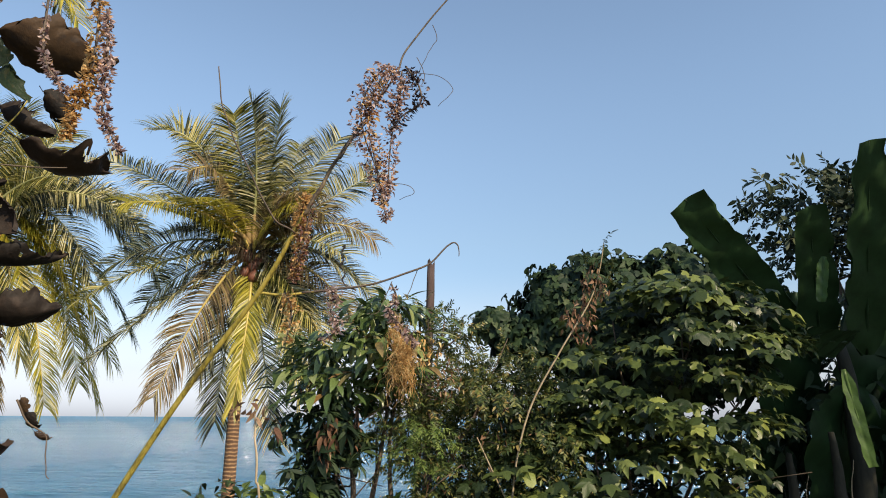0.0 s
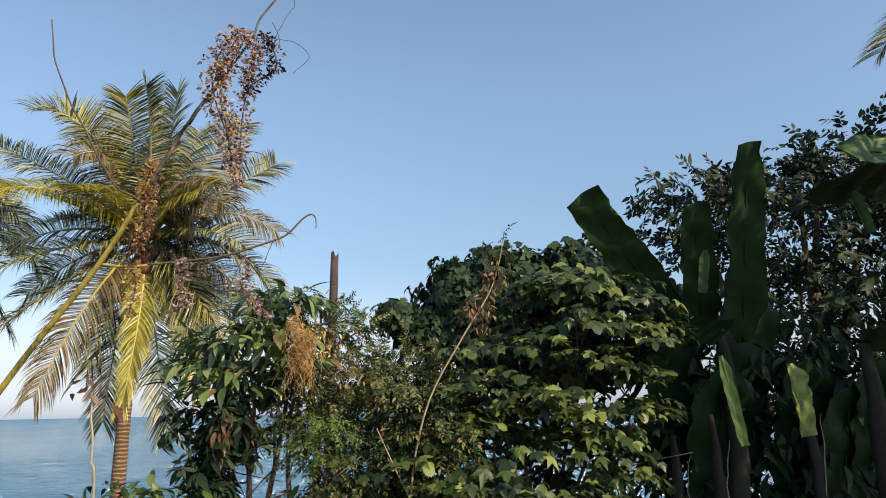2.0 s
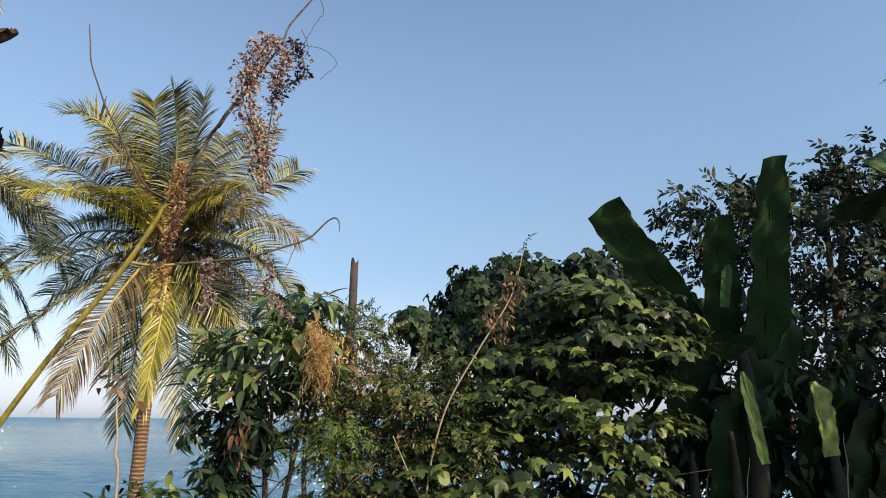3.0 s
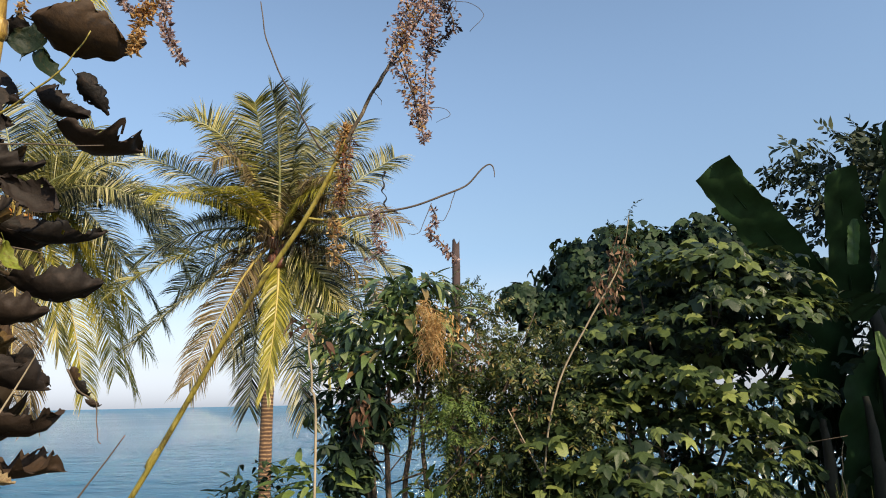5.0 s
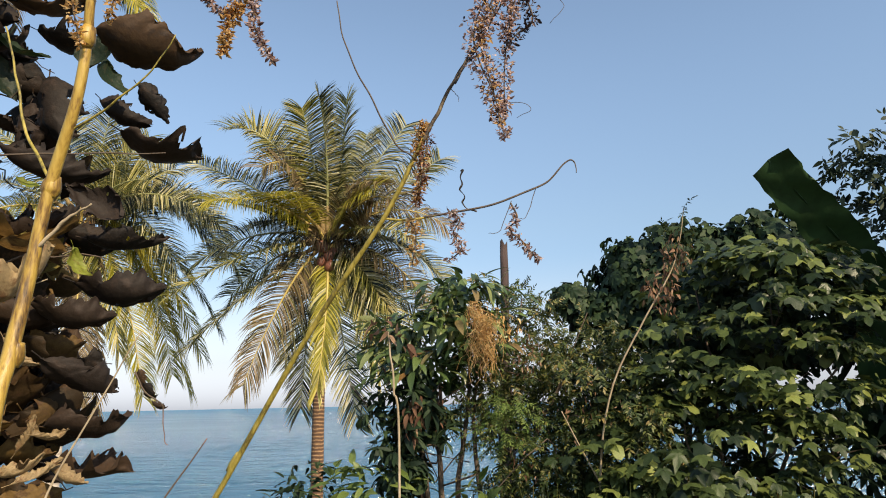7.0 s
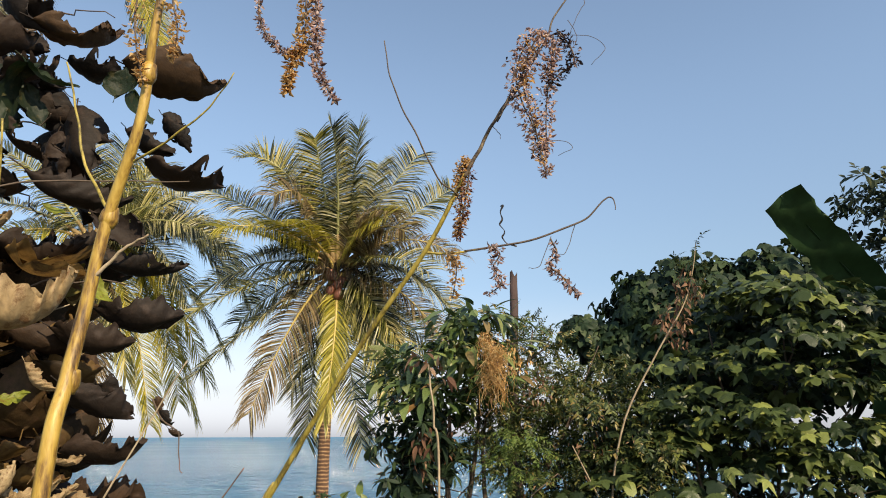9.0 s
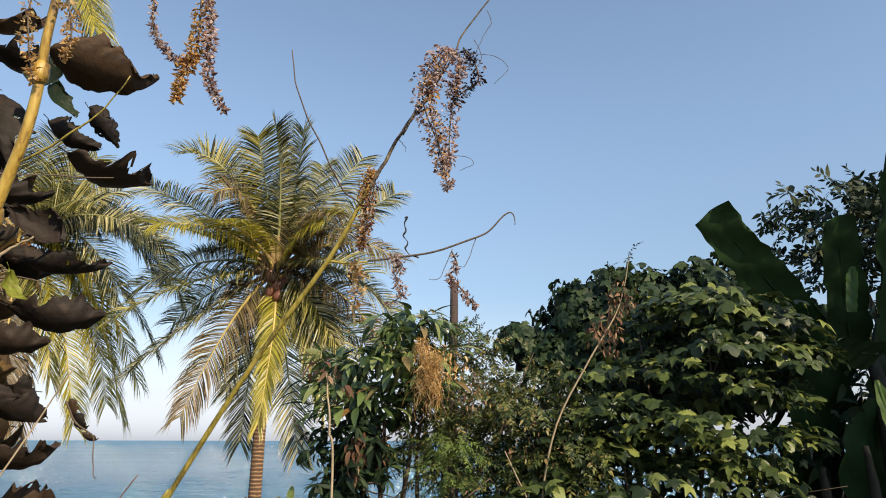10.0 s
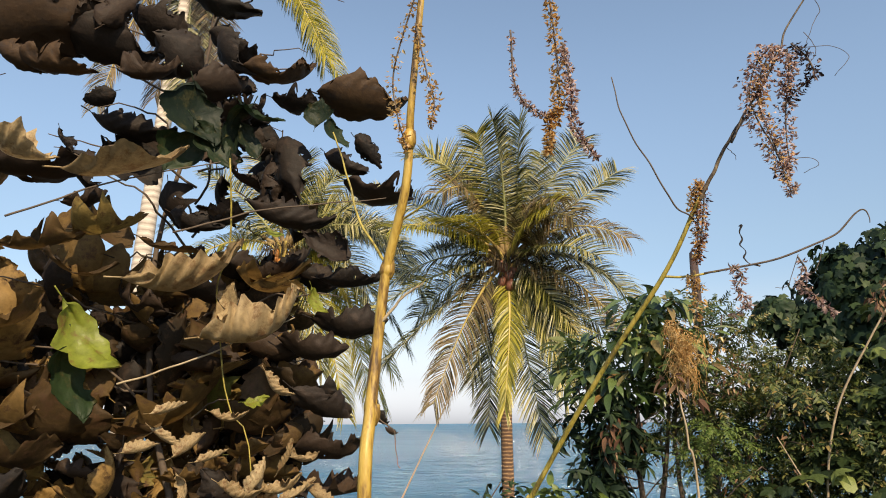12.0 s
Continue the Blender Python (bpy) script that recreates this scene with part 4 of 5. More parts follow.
s.tube(bend(np.array([(0.30, 6.3, 0.0), (0.32, 6.3, 1.10), (0.47, 6.3, 1.84), (0.78, 6.3, 2.41), (1.06, 6.38, 2.85), (1.17, 6.4, 3.15), (1.23, 6.4, 3.44)]) - o, 30), [0.011, 0.008, 0.004], 6)
part("stem", s, PALE_TWIG, stalk)
s = Shape()
s.tube(bend(np.array([(0.31, 6.3, 1.08), (0.17, 6.3, 1.36), (0.03, 6.3, 1.66)]) - o, 8), [0.008, 0.005], 6)
part("side_stem", s, PALE_TWIG, stalk)
foliage(stalk, scatter([((0.98, 6.4, 2.72), (0.17, 0.12, 0.26)), ((1.14, 6.4, 3.02), (0.15, 0.10, 0.22))], 190, 0.065, 0.8, 0.2, 0.5, 41, 0.4), OVATES, RUST, 60, "dry_leaf", "dry_top")
foliage(stalk, scatter([((1.22, 6.42, 3.32), (0.13, 0.10, 0.15)), ((1.16, 6.42, 3.08), (0.17, 0.10, 0.20))], 34, 0.15, 0.1, 0.2, 0.8, 42, 0.4), SPRIGS, FINE_DARK, 34, "sprig")

# ---- dry straw vine hanging on the shrubs ----
straw = thing("dry_vine_tangle", (-0.62, 6.15, 1.40), "tangle of straw-coloured dry vine hanging over the shrub", "vine")
r = np.random.default_rng(51)
s = Shape()
CLUMPS = ((-0.07, 1.17), (0.0, 1.08), (0.05, 0.98), (0.0, 0.95), (0.10, 1.02), (-0.03, 0.86), (0.08, 0.80))
for i in range(320):
    cx, cz = CLUMPS[i % 7]
    p = np.array((cx * 0.85 - 0.02 + r.normal(0, 0.028), r.normal(0, 0.05), cz + r.normal(0, 0.04)))
    l = 0.04 + 0.26 * r.random() ** 2
    d = unit(np.array((r.normal(0.05, 0.38), r.normal(0, 0.3), r.normal(-0.8, 0.5))))
    pth = np.array([p, p + d * l * 0.5 + r.normal(0, 0.02, 3), p + d * l * 0.7 - UP * l * 0.4])
    s.tube(wobble(bend(pth, 7), 0.016, i), [0.0026, 0.0011], 3, False)
part("strand_mass", s, STRAW, straw, kind="stuff")
foliage(straw, scatter([((-0.62, 6.38, 2.50), (0.16, 0.07, 0.20)), ((-0.45, 6.42, 2.42), (0.20, 0.07, 0.16))], 170, 0.045, 0.9, 0.2, 0.4, 53, 0.6), OVATES, STRAW, 40, "straw_leaf", "straw_leaves")
foliage(straw, scatter([((-0.70, 6.5, 2.35), (0.20, 0.12, 0.32)), ((-0.25, 6.5, 2.15), (0.14, 0.1, 0.2)), ((-1.12, 6.5, 1.75), (0.10, 0.08, 0.28)), ((-1.5, 6.4, 2.05), (0.12, 0.08, 0.1))], 330, 0.05, 0.9, 0.2, 0.4, 52, 0.6), OVATES, RUST, 60, "dry_leaf", "dry_leaves")

# ---- tree hung with dead leaves, close to the eye ----
def boat_leaf(seed, curl=1.5, width=1.0, pleat=0.018, torn=1.0, rows=34, cols=8):
    """A dry broad leaf with its margins rolled up, pleated along the side veins, crumpled and torn. Local y to the tip, open side up."""
    r = np.random.default_rng(seed)
    v, f = [], []
    knots = np.sort(np.concatenate([[0, 1], r.uniform(0.05, 0.95, 8)])) * rows
    rim = [1 - torn * (np.interp(np.arange(rows + 1), knots, r.choice((0.0, 0.08, 0.15, 0.3, 0.5), 10)) + np.abs(r.normal(0, 0.035, rows + 1))) for _ in (0, 1)]
    roll = [np.interp(np.arange(rows + 1), np.linspace(0, rows, 7), r.uniform(0.55, 1.6, 7)) for _ in (0, 1)]
    ph = r.uniform(0, 6.3, 4)
    twist, hook = r.normal(0, 0.4), r.uniform(-0.10, 0.18)
    lead = r.uniform(0.86, 1.14)
    for i in range(rows + 1):
        s = i / rows
        w = width / 2 * (1.55 * s ** 0.55 * (1 - s) ** (0.75 if s < 0.8 else 0.9) * lead + 0.02)
        sag = 0.16 * (2 * s - 0.95) ** 2 + (hook * ((s - 0.7) / 0.3) ** 2 if s > 0.7 else 0) + 0.02 * math.sin(7 * s + ph[3])
        for j in range(-cols, cols + 1):
            k = j / cols
            e = int(k > 0)
            reach = abs(k) * (1 + (rim[e][i] - 1) * abs(k) ** 2)
            c = curl * roll[e][i]
            a = math.copysign(c * reach ** 1.15, k) * (1.15 if k > 0 else 0.85) + twist * (s - 0.5)
            fold = (s * 6.5 - abs(k) * 1.6 + 0.3 * e) % 1.0
            vein = pleat * (abs(2 * fold - 1) * 2 - 1) * min(1, 2.2 * abs(k))
            q = Vector((k * 1.7 + seed * 3.1, s * 3.2, seed * 1.7))
            cr = (0.05 * noise.noise(q) + 0.03 * noise.noise(q * 2.9)) * (0.4 + 0.6 * torn)
            rad = w / max(curl, 0.35) - vein
            v.append((rad * math.sin(a) + cr, s + 0.035 * math.sin(5 * k + ph[2]) + 0.10 * abs(k) * (1 - s), sag + rad * (1 - math.cos(a)) + cr * abs(k)))
    n = 2 * cols + 1
    for i in range(rows):
        for j in range(n - 1):
            if torn * r.random() > (0.86 if j in (0, n - 2) else 0.97 if j in (1, n - 3) else 0.997):
                continue
            f.append((i * n + j, i * n + j + 1, (i + 1) * n + j + 1, (i + 1) * n + j))
    s = Shape()
    s.add(v, f)
    base = np.array(v[cols])
    stalk_pts = np.array([base + (0.01, -0.13, 0.03), base + (0.005, -0.06, 0.015), base + (0, 0.01, 0)])
    s.tube(bend(stalk_pts, 8), [0.010, 0.008, 0.007], 5)
    return s


def set_of(mat, seeds, curl, width=1.0, pleat=0.018, torn=1.0):
    return [boat_leaf(k, curl * (0.6 + 0.24 * (k % 4)), width * (0.72 + 0.18 * (k % 3)), pleat, torn).mesh("leaf", mat) for k in seeds]


DEAD_SET = set_of(DEAD, range(12), 1.6, 1.6)
BROWN_SET = set_of(DEAD_BROWN, range(50, 60), 0.95, 1.6, 0.022, 0.7)
TAN_CURLS = set_of(DEAD_TAN, range(70, 77), 2.4, 1.3, 0.020, 0.7)
TAN_SET = set_of(DEAD_TAN, range(40, 46), 1.25, 1.5, 0.040, 0.35)
LIVE_SET = set_of(LIVE, range(20, 24), 0.7, 1.3, 0.010, 0.7)
LIME_SET = set_of(LIME, range(30, 32), 0.35, 1.0, 0.003, 0.0)
C = np.array((-2.12, 2.0, 2.49))
RIGHT, AWAY = np.array((0.73, 0.68, 0.0)), np.array((-0.68, 0.73, 0.0))
dead_tree = thing("dry_leaved_tree", (-2.3, 2.4, 0.0), "slender tree hung with large curled brown dead leaves", "tree")
dead_o = np.array((-2.3, 2.4, 0.0))


def hang(u, v, w, ang, length, which, seed, tip_away=0.0, open_away=0.35, name="leaf", label=""):
    """A leaf at right, up and away from the middle; ang: degrees of its tip above the horizontal."""
    tip = RIGHT * math.cos(radians(ang)) + UP * math.sin(radians(ang)) + AWAY * tip_away
    nor = -RIGHT * math.sin(radians(ang)) * 0.7 + UP * max(0.25, math.cos(radians(ang))) + AWAY * open_away
    m = frame_of(tip, nor, length, C + RIGHT * u + UP * v + AWAY * w - dead_o - unit(tip) * length * 0.5)
    ob = new(name, which[seed % len(which)])
    ob.parent = dead_tree
    ob.matrix_basis = Matrix(m.tolist())
    if label:
        tagged(ob, label)


# right and up from the middle, lean, length
DARK_HEROES = [
    (0.77, 0.70, -3, 0.42), (0.81, 0.52, -40, 0.19), (0.67, 0.41, -35, 0.21), (0.84, 0.24, -8, 0.33), (0.76, -0.14, 5, 0.30), (0.73, -0.34, -8, 0.32),
    (0.62, -0.67, -25, 0.30), (0.67, -0.85, 2, 0.27), (0.70, -1.01, -5, 0.28), (0.40, 0.81, 12, 0.36), (0.06, 1.11, -32, 0.35), (-0.62, 0.88, 3, 0.48),
]
DARK_REST = [
    (-0.36, 0.85, -12, 0.41), (-0.52, 0.69, -8, 0.32), (-0.14, 0.70, 15, 0.25), (-0.16, 0.99, -20, 0.25), (0.42, 0.43, -78, 0.33), (-0.33, 0.13, 20, 0.17),
    (-0.45, 0.38, -60, 0.13), (-0.54, 0.25, 6, 0.38), (-0.03, 0.17, -70, 0.21), (0.06, 0.07, -20, 0.22), (0.45, 0.11, -15, 0.36), (0.26, 0.62, 30, 0.24),
]
DARK_SMALL = [
    (0.13, 0.89, -60, 0.27), (-0.28, 1.0, 60, 0.24), (-0.68, 0.74, -30, 0.22), (0.46, 0.70, -10, 0.22), (0.63, 0.01, 150, 0.24), (0.56, -0.45, -15, 0.28),
    (0.42, -0.41, 170, 0.27), (0.17, 0.94, -20, 0.24), (-0.04, 0.85, 150, 0.24), (0.24, 0.30, -40, 0.23), (-0.73, 0.97, 10, 0.30), (-0.48, 1.02, -15, 0.31), (0.15, 0.68, 20, 0.29), (0.33, 0.30, -95, 0.21),
]
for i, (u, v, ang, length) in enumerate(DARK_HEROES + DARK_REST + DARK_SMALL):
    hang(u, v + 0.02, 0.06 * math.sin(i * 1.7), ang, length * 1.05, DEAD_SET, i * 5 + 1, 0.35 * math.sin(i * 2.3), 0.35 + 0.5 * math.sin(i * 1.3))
TAN_LEAVES = [(-0.16, 0.30, 14, 0.42), (-0.55, 0.34, -28, 0.26), (0.08, -0.12, 12, 0.41), (0.34, -0.30, 20, 0.38), (0.25, -0.18, 80, 0.15)]
for i, (u, v, ang, length) in enumerate(TAN_LEAVES):
    hang(u, v - 0.085, -0.25, ang, length * 1.05, TAN_SET, i, open_away=-0.5, label="tan pleated dry leaf")
for i, (u, v, ang, length) in enumerate([(-0.21, 0.01, 15, 0.27), (-0.44, -0.07, 10, 0.32), (-0.32, -0.15, -15, 0.26), (-0.48, -0.34, 30, 0.23), (0.0, -0.05, -10, 0.24)]):
    hang(u, v, -0.15, ang, length, BROWN_SET, i, open_away=-0.2, label="brown curled dry leaf")
TAN_LOW = [(0.06, -0.76, -30, 0.14), (0.15, -0.78, 40, 0.14), (0.41, -0.58, -50, 0.14), (0.48, -0.82, 72, 0.13), (0.53, -0.83, 0, 0.12), (0.38, -0.89, 62, 0.14), (0.45, -0.94, 5, 0.18), (0.22, -0.82, 20, 0.12),
           (-0.01, -0.79, 15, 0.12), (0.31, -0.95, -20, 0.17), (0.52, -0.94, 30, 0.15), (0.14, -0.92, 100, 0.12), (0.59, -0.96, -30, 0.13), (0.26, -0.69, -10, 0.13), (0.07, -0.66, 20, 0.13)]
for i, (u, v, ang, length) in enumerate(TAN_LOW):
    hang(u, v, -0.30 - 0.03 * (i % 3), ang, length, TAN_CURLS, i + 2, 0.5 * math.sin(i * 1.9), 0.2 + 0.7 * math.sin(i * 2.7), label="small tan curled leaf")
# the sixth leaf stands in for the shade on the lime leaf's lower half
for i, (u, v, ang, length) in enumerate([(0.06, 0.55, -70, 0.30), (0.20, 0.50, -105, 0.30), (0.27, 0.47, -60, 0.20), (0.56, 0.63, 80, 0.15), (0.63, 0.53, -60, 0.16), (-0.26, -0.56, -75, 0.28), (0.12, 0.42, -50, 0.26), (0.0, 0.40, -120, 0.22), (0.30, 0.60, -20, 0.22)]):
    hang(u, v, -0.32 if i == 5 else -0.10 + 0.04 * math.sin(i), ang, length, LIVE_SET, i, open_away=-1.4 + 0.9 * math.sin(i * 1.7), label="broad dark green leaf")
for i, (u, v, w, ang, length) in enumerate([(-0.22, -0.42, -0.35, -52, 0.30), (0.39, 0.04, -0.2, -20, 0.08), (0.58, -0.21, -0.1, -62, 0.13), (0.36, -0.62, -0.2, 10, 0.10)]):
    hang(u, v, w, ang, length, LIME_SET, i, open_away=-1.6, label="yellow-green leaf")
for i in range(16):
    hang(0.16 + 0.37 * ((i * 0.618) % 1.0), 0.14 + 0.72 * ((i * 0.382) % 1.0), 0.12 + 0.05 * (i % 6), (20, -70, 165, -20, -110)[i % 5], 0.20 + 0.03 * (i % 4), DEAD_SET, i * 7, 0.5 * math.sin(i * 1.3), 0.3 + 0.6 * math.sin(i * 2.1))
r = np.random.default_rng(61)
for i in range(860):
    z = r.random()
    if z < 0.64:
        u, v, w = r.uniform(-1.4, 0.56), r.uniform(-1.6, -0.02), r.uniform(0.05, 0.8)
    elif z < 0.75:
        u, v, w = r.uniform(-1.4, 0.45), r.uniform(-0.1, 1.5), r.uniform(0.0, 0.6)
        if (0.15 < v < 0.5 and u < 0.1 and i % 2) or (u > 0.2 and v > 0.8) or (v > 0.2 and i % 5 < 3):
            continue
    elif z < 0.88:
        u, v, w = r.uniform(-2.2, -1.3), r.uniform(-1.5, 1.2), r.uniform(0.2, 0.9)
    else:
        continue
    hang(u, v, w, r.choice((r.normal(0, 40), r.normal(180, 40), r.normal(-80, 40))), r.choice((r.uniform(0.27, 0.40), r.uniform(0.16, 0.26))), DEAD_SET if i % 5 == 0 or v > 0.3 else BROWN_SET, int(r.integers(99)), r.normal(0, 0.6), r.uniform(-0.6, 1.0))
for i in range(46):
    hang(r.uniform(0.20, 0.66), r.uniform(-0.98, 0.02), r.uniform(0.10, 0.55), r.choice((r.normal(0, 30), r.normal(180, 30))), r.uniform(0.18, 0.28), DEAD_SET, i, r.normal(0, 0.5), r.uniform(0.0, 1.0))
s = Shape()
s.tube(wobble(bend([(0, 0, -0.1), (0.1, -0.1, 1.2), (-0.05, -0.2, 2.4), (0.1, -0.1, 4.2)], 30), 0.03, 3), [0.022, 0.014, 0.006], 8)
part("trunk", s, BRANCH, dead_tree)
r = np.random.default_rng(62)
for i in range(40):
    z = 0.7 + i * 0.08
    a = np.array((0.02, -0.15, z))
    e = RIGHT * r.uniform(-1.2, 0.85) + UP * r.uniform(-0.1, 0.45) + AWAY * r.uniform(-0.5, 0.4)
    s = Shape()
    s.tube(wobble(bend([a, a + e * 0.5 + UP * 0.08, a + e], 14), 0.02, i), [0.0065, 0.0045, 0.002], 5)
    part("twig", s, BRANCH, dead_tree)
for i, pts in enumerate(([(-1.74, 1.89, 2.78), (-1.79, 1.98, 2.45), (-1.84, 1.97, 2.3), (-1.84, 2.02, 2.04), (-1.81, 2.06, 1.83), (-1.73, 2.12, 1.57), (-1.65, 2.2, 0.0)],
                         [(-2.08, 1.77, 1.93), (-1.85, 1.97, 2.05), (-1.6, 2.15, 2.19)], [(-2.25, 1.39, 2.48), (-2.14, 1.52, 2.57), (-2.0, 1.66, 2.66), (-1.8, 1.9, 2.78)],
                         [(-1.93, 1.82, 2.49), (-1.64, 2.04, 2.60), (-1.28, 2.29, 2.67)])):
    s = Shape()
    s.tube(wobble(bend(np.array(pts) - dead_o, 26), 0.003, i + 7), [0.0040, 0.0034, 0.002], 6)
    part("vine_stem", s, (CANE_GREEN, PALE_TWIG, BRANCH, BRANCH)[i], dead_tree)

# withered tuft on a thread
thread = [(-1.371, 2.342, 1.876), (-1.341, 2.369, 1.809), (-1.313, 2.396, 1.773), (-1.299, 2.409, 1.740), (-1.294, 2.414, 1.692), (-1.286, 2.421, 1.649), (-1.278, 2.428, 1.624)]
s = Shape()
s.tube(wobble(bend(np.array(thread) - dead_o, 20), 0.004, 5), [0.004, 0.0022, 0.0015], 5)
part("thread", s, BRANCH, dead_tree)
for i, (u, v, ang, length) in enumerate([(0.83, -0.69, -50, 0.08), (0.87, -0.74, -30, 0.07), (0.80, -0.64, -65, 0.07)]):
    hang(u, v, -0.26, ang, length, DEAD_SET, i * 3, 0.4, 0.6)


# ---- canes and dry seed vine right in front of the eye ----
def pod():
    """A papery bract, cupped and curled."""
    v, f = ovate(0.62, 0.35, 0.55, 4)
    return v + np.array((0, 0, 0.08)), f


POD_TPL = pod()


def raceme(owner, pts, count, spread, size=0.0078, seed=0, name="seed_spike", mat=None, label=""):
    """A hanging spike of papery pods on a thin stalk."""
    r = np.random.default_rng(seed)
    o = np.array(owner.matrix_world.translation)
    path = bend(np.array(pts, float) - o, 40)
    s = Shape()
    tan = np.gradient(path, axis=0)
    for i in range(int(count * 2.3)):
        k = int(r.integers(1, 39))
        th = r.uniform(0, 6.3)
        t = unit(tan[k])
        a = unit(np.cross(t, (0.3, 0.9, 0.2)))
        d = a * math.cos(th) + np.cross(t, a) * math.sin(th)
        taper = math.sin(math.pi * (0.12 + 0.84 * k / 39)) ** 0.5
        q = path[k] + d * spread * 0.85 * taper * r.uniform(0.15, 1.0) + t * r.normal(0, 0.002)
        s.stamp(POD_TPL, frame_of(d + t * 0.3 - UP * 0.8 + 0.5 * r.standard_normal(3), t + 0.6 * r.standard_normal(3), size * r.uniform(0.45, 0.95), q))
    st = Shape()
    st.tube(path, [0.0012, 0.0008], 5)
    ob = part(name, s, mat or POD, owner, label or ("spike of papery golden pods" if mat else "spike of papery brown seed pods"), kind="stuff")
    part("stalk", st, THIN, ob)


def twine(owner, pts, radii, mat, name, wob=0.002, n=40, seed=0, sides=8, label=""):
    s = Shape()
    o = np.array(owner.matrix_world.translation)
    s.tube(wobble(bend(np.array(pts, float) - o, n), wob, seed), radii, sides)
    return part(name, s, mat, owner, label)


vine = thing("seed_vine", (-0.85, 1.24, 0.0), "dry climbing vine with yellow stem and hanging seed pods", "vine")
twine(vine, [(-0.85, 1.24, 0.0), (-0.68, 1.16, 1.08), (-0.45, 1.08, 1.462), (-0.31, 1.03, 1.655), (-0.173, 0.98, 1.844), (-0.072, 0.95, 1.971), (-0.012, 0.932, 2.066)], [0.0046, 0.0040, 0.0037, 0.0033, 0.0027], CANE_GREEN, "stem", 0.0012, 60, 1, 9, "yellow-green vine stem")
s = Shape()
s.tube(bend(np.array([(-0.305, 1.028, 1.662), (-0.296, 1.025, 1.674), (-0.288, 1.022, 1.685)]) - np.array((-0.85, 1.24, 0.0)), 9), [0.0037, 0.0049, 0.0047, 0.0036], 9)
part("node", s, CANE_GREEN, vine, "swollen yellow node")
twine(vine, [(-0.014, 0.932, 2.062), (0.005, 0.926, 2.094), (0.024, 0.92, 2.124), (0.048, 0.91, 2.154)], [0.0026, 0.0023, 0.0018], VINE_BROWN, "upper_stem", 0.0008, 30, 13, 9, "brownish upper stem")
twine(vine, [(0.031, 0.912, 2.125), (0.049, 0.91, 2.155), (0.073, 0.91, 2.186), (0.100, 0.908, 2.230), (0.111, 0.906, 2.258), (0.137, 0.904, 2.298), (0.163, 0.90, 2.330), (0.20, 0.90, 2.375)], [0.0016, 0.0014, 0.0011, 0.0008], VINE_BROWN, "leader", 0.0010, 50, 2)
twine(vine, [(0.036, 0.912, 2.138), (0.055, 0.905, 2.158), (0.068, 0.90, 2.170)], [0.0014, 0.0009], THIN, "twig", 0.0006, 14, 14)
twine(vine, [(-0.072, 0.95, 1.971), (-0.045, 0.955, 1.970), (-0.02, 0.96, 1.972), (0.0, 0.96, 1.974)], [0.0018, 0.0015, 0.0013], CANE_GREEN, "branch_base", 0.0004, 20, 15, 8, "golden branch base")
twine(vine, [(-0.02, 0.96, 1.972), (0.067, 0.96, 1.981), (0.132, 0.965, 2.003), (0.158, 0.965, 2.028), (0.170, 0.965, 2.030), (0.169, 0.965, 2.015)], [0.0015, 0.0013, 0.0010, 0.0005], THIN, "side_branch", 0.001, 60, 3)
twine(vine, [(-0.025, 0.935, 2.04), (-0.045, 0.90, 2.052), (-0.067, 0.87, 2.105), (-0.090, 0.85, 2.165), (-0.098, 0.845, 2.214)], [0.0011, 0.0010, 0.0007], THIN, "twig", 0.0012, 40, 4)
twine(vine, [(0.048, 0.91, 2.154), (0.060, 0.908, 2.157), (0.072, 0.906, 2.157)], [0.0013, 0.0009], THIN, "twig", 0.0005, 12, 5)
for i, pts in enumerate(([(0.108, 0.89, 2.222), (0.150, 0.89, 2.218), (0.168, 0.89, 2.20), (0.150, 0.89, 2.178)], [(0.085, 0.905, 2.09), (0.108, 0.905, 2.088), (0.122, 0.905, 2.078), (0.105, 0.905, 2.070)],
                         [(0.125, 0.885, 2.24), (0.135, 0.885, 2.215), (0.120, 0.885, 2.19)], [(0.142, 0.90, 2.292), (0.147, 0.90, 2.275), (0.138, 0.90, 2.258), (0.127, 0.90, 2.228)],
                         [(0.024, 0.92, 2.124), (0.033, 0.92, 2.112), (0.034, 0.92, 2.104)], [(0.12, 0.965, 2.0), (0.108, 0.96, 1.965), (0.098, 0.96, 1.962)], [(0.09, 0.96, 1.985), (0.075, 0.96, 1.95), (0.06, 0.96, 1.945)])):
    twine(vine, pts, [0.0005, 0.0003], THIN, "tendril", 0.0006, 24, 20 + i, 4)
twine(vine, [(0.027, 0.96, 2.029), (0.031, 0.96, 2.029), (0.028, 0.96, 2.022), (0.031, 0.96, 2.012), (0.028, 0.96, 2.005), (0.0325, 0.96, 1.996), (0.0295, 0.96, 1.988), (0.035, 0.96, 1.979), (0.046, 0.96, 1.974)], [0.0006, 0.0016, 0.0006, 0.0014, 0.0005, 0.0013, 0.0006, 0.0012], BRANCH, "curled_tendril", 0.0008, 60, 30, 6)
raceme(vine, [(0.091, 0.895, 2.239), (0.068, 0.895, 2.212), (0.058, 0.897, 2.176), (0.064, 0.90, 2.143), (0.076, 0.903, 2.111), (0.084, 0.905, 2.080), (0.090, 0.907, 2.046)], 330, 0.019, 0.0070, 1)
raceme(vine, [(0.085, 0.893, 2.225), (0.070, 0.893, 2.190), (0.068, 0.896, 2.155), (0.080, 0.90, 2.100), (0.086, 0.904, 2.060)], 70, 0.012, 0.0070, 16, mat=POD_GOLD)
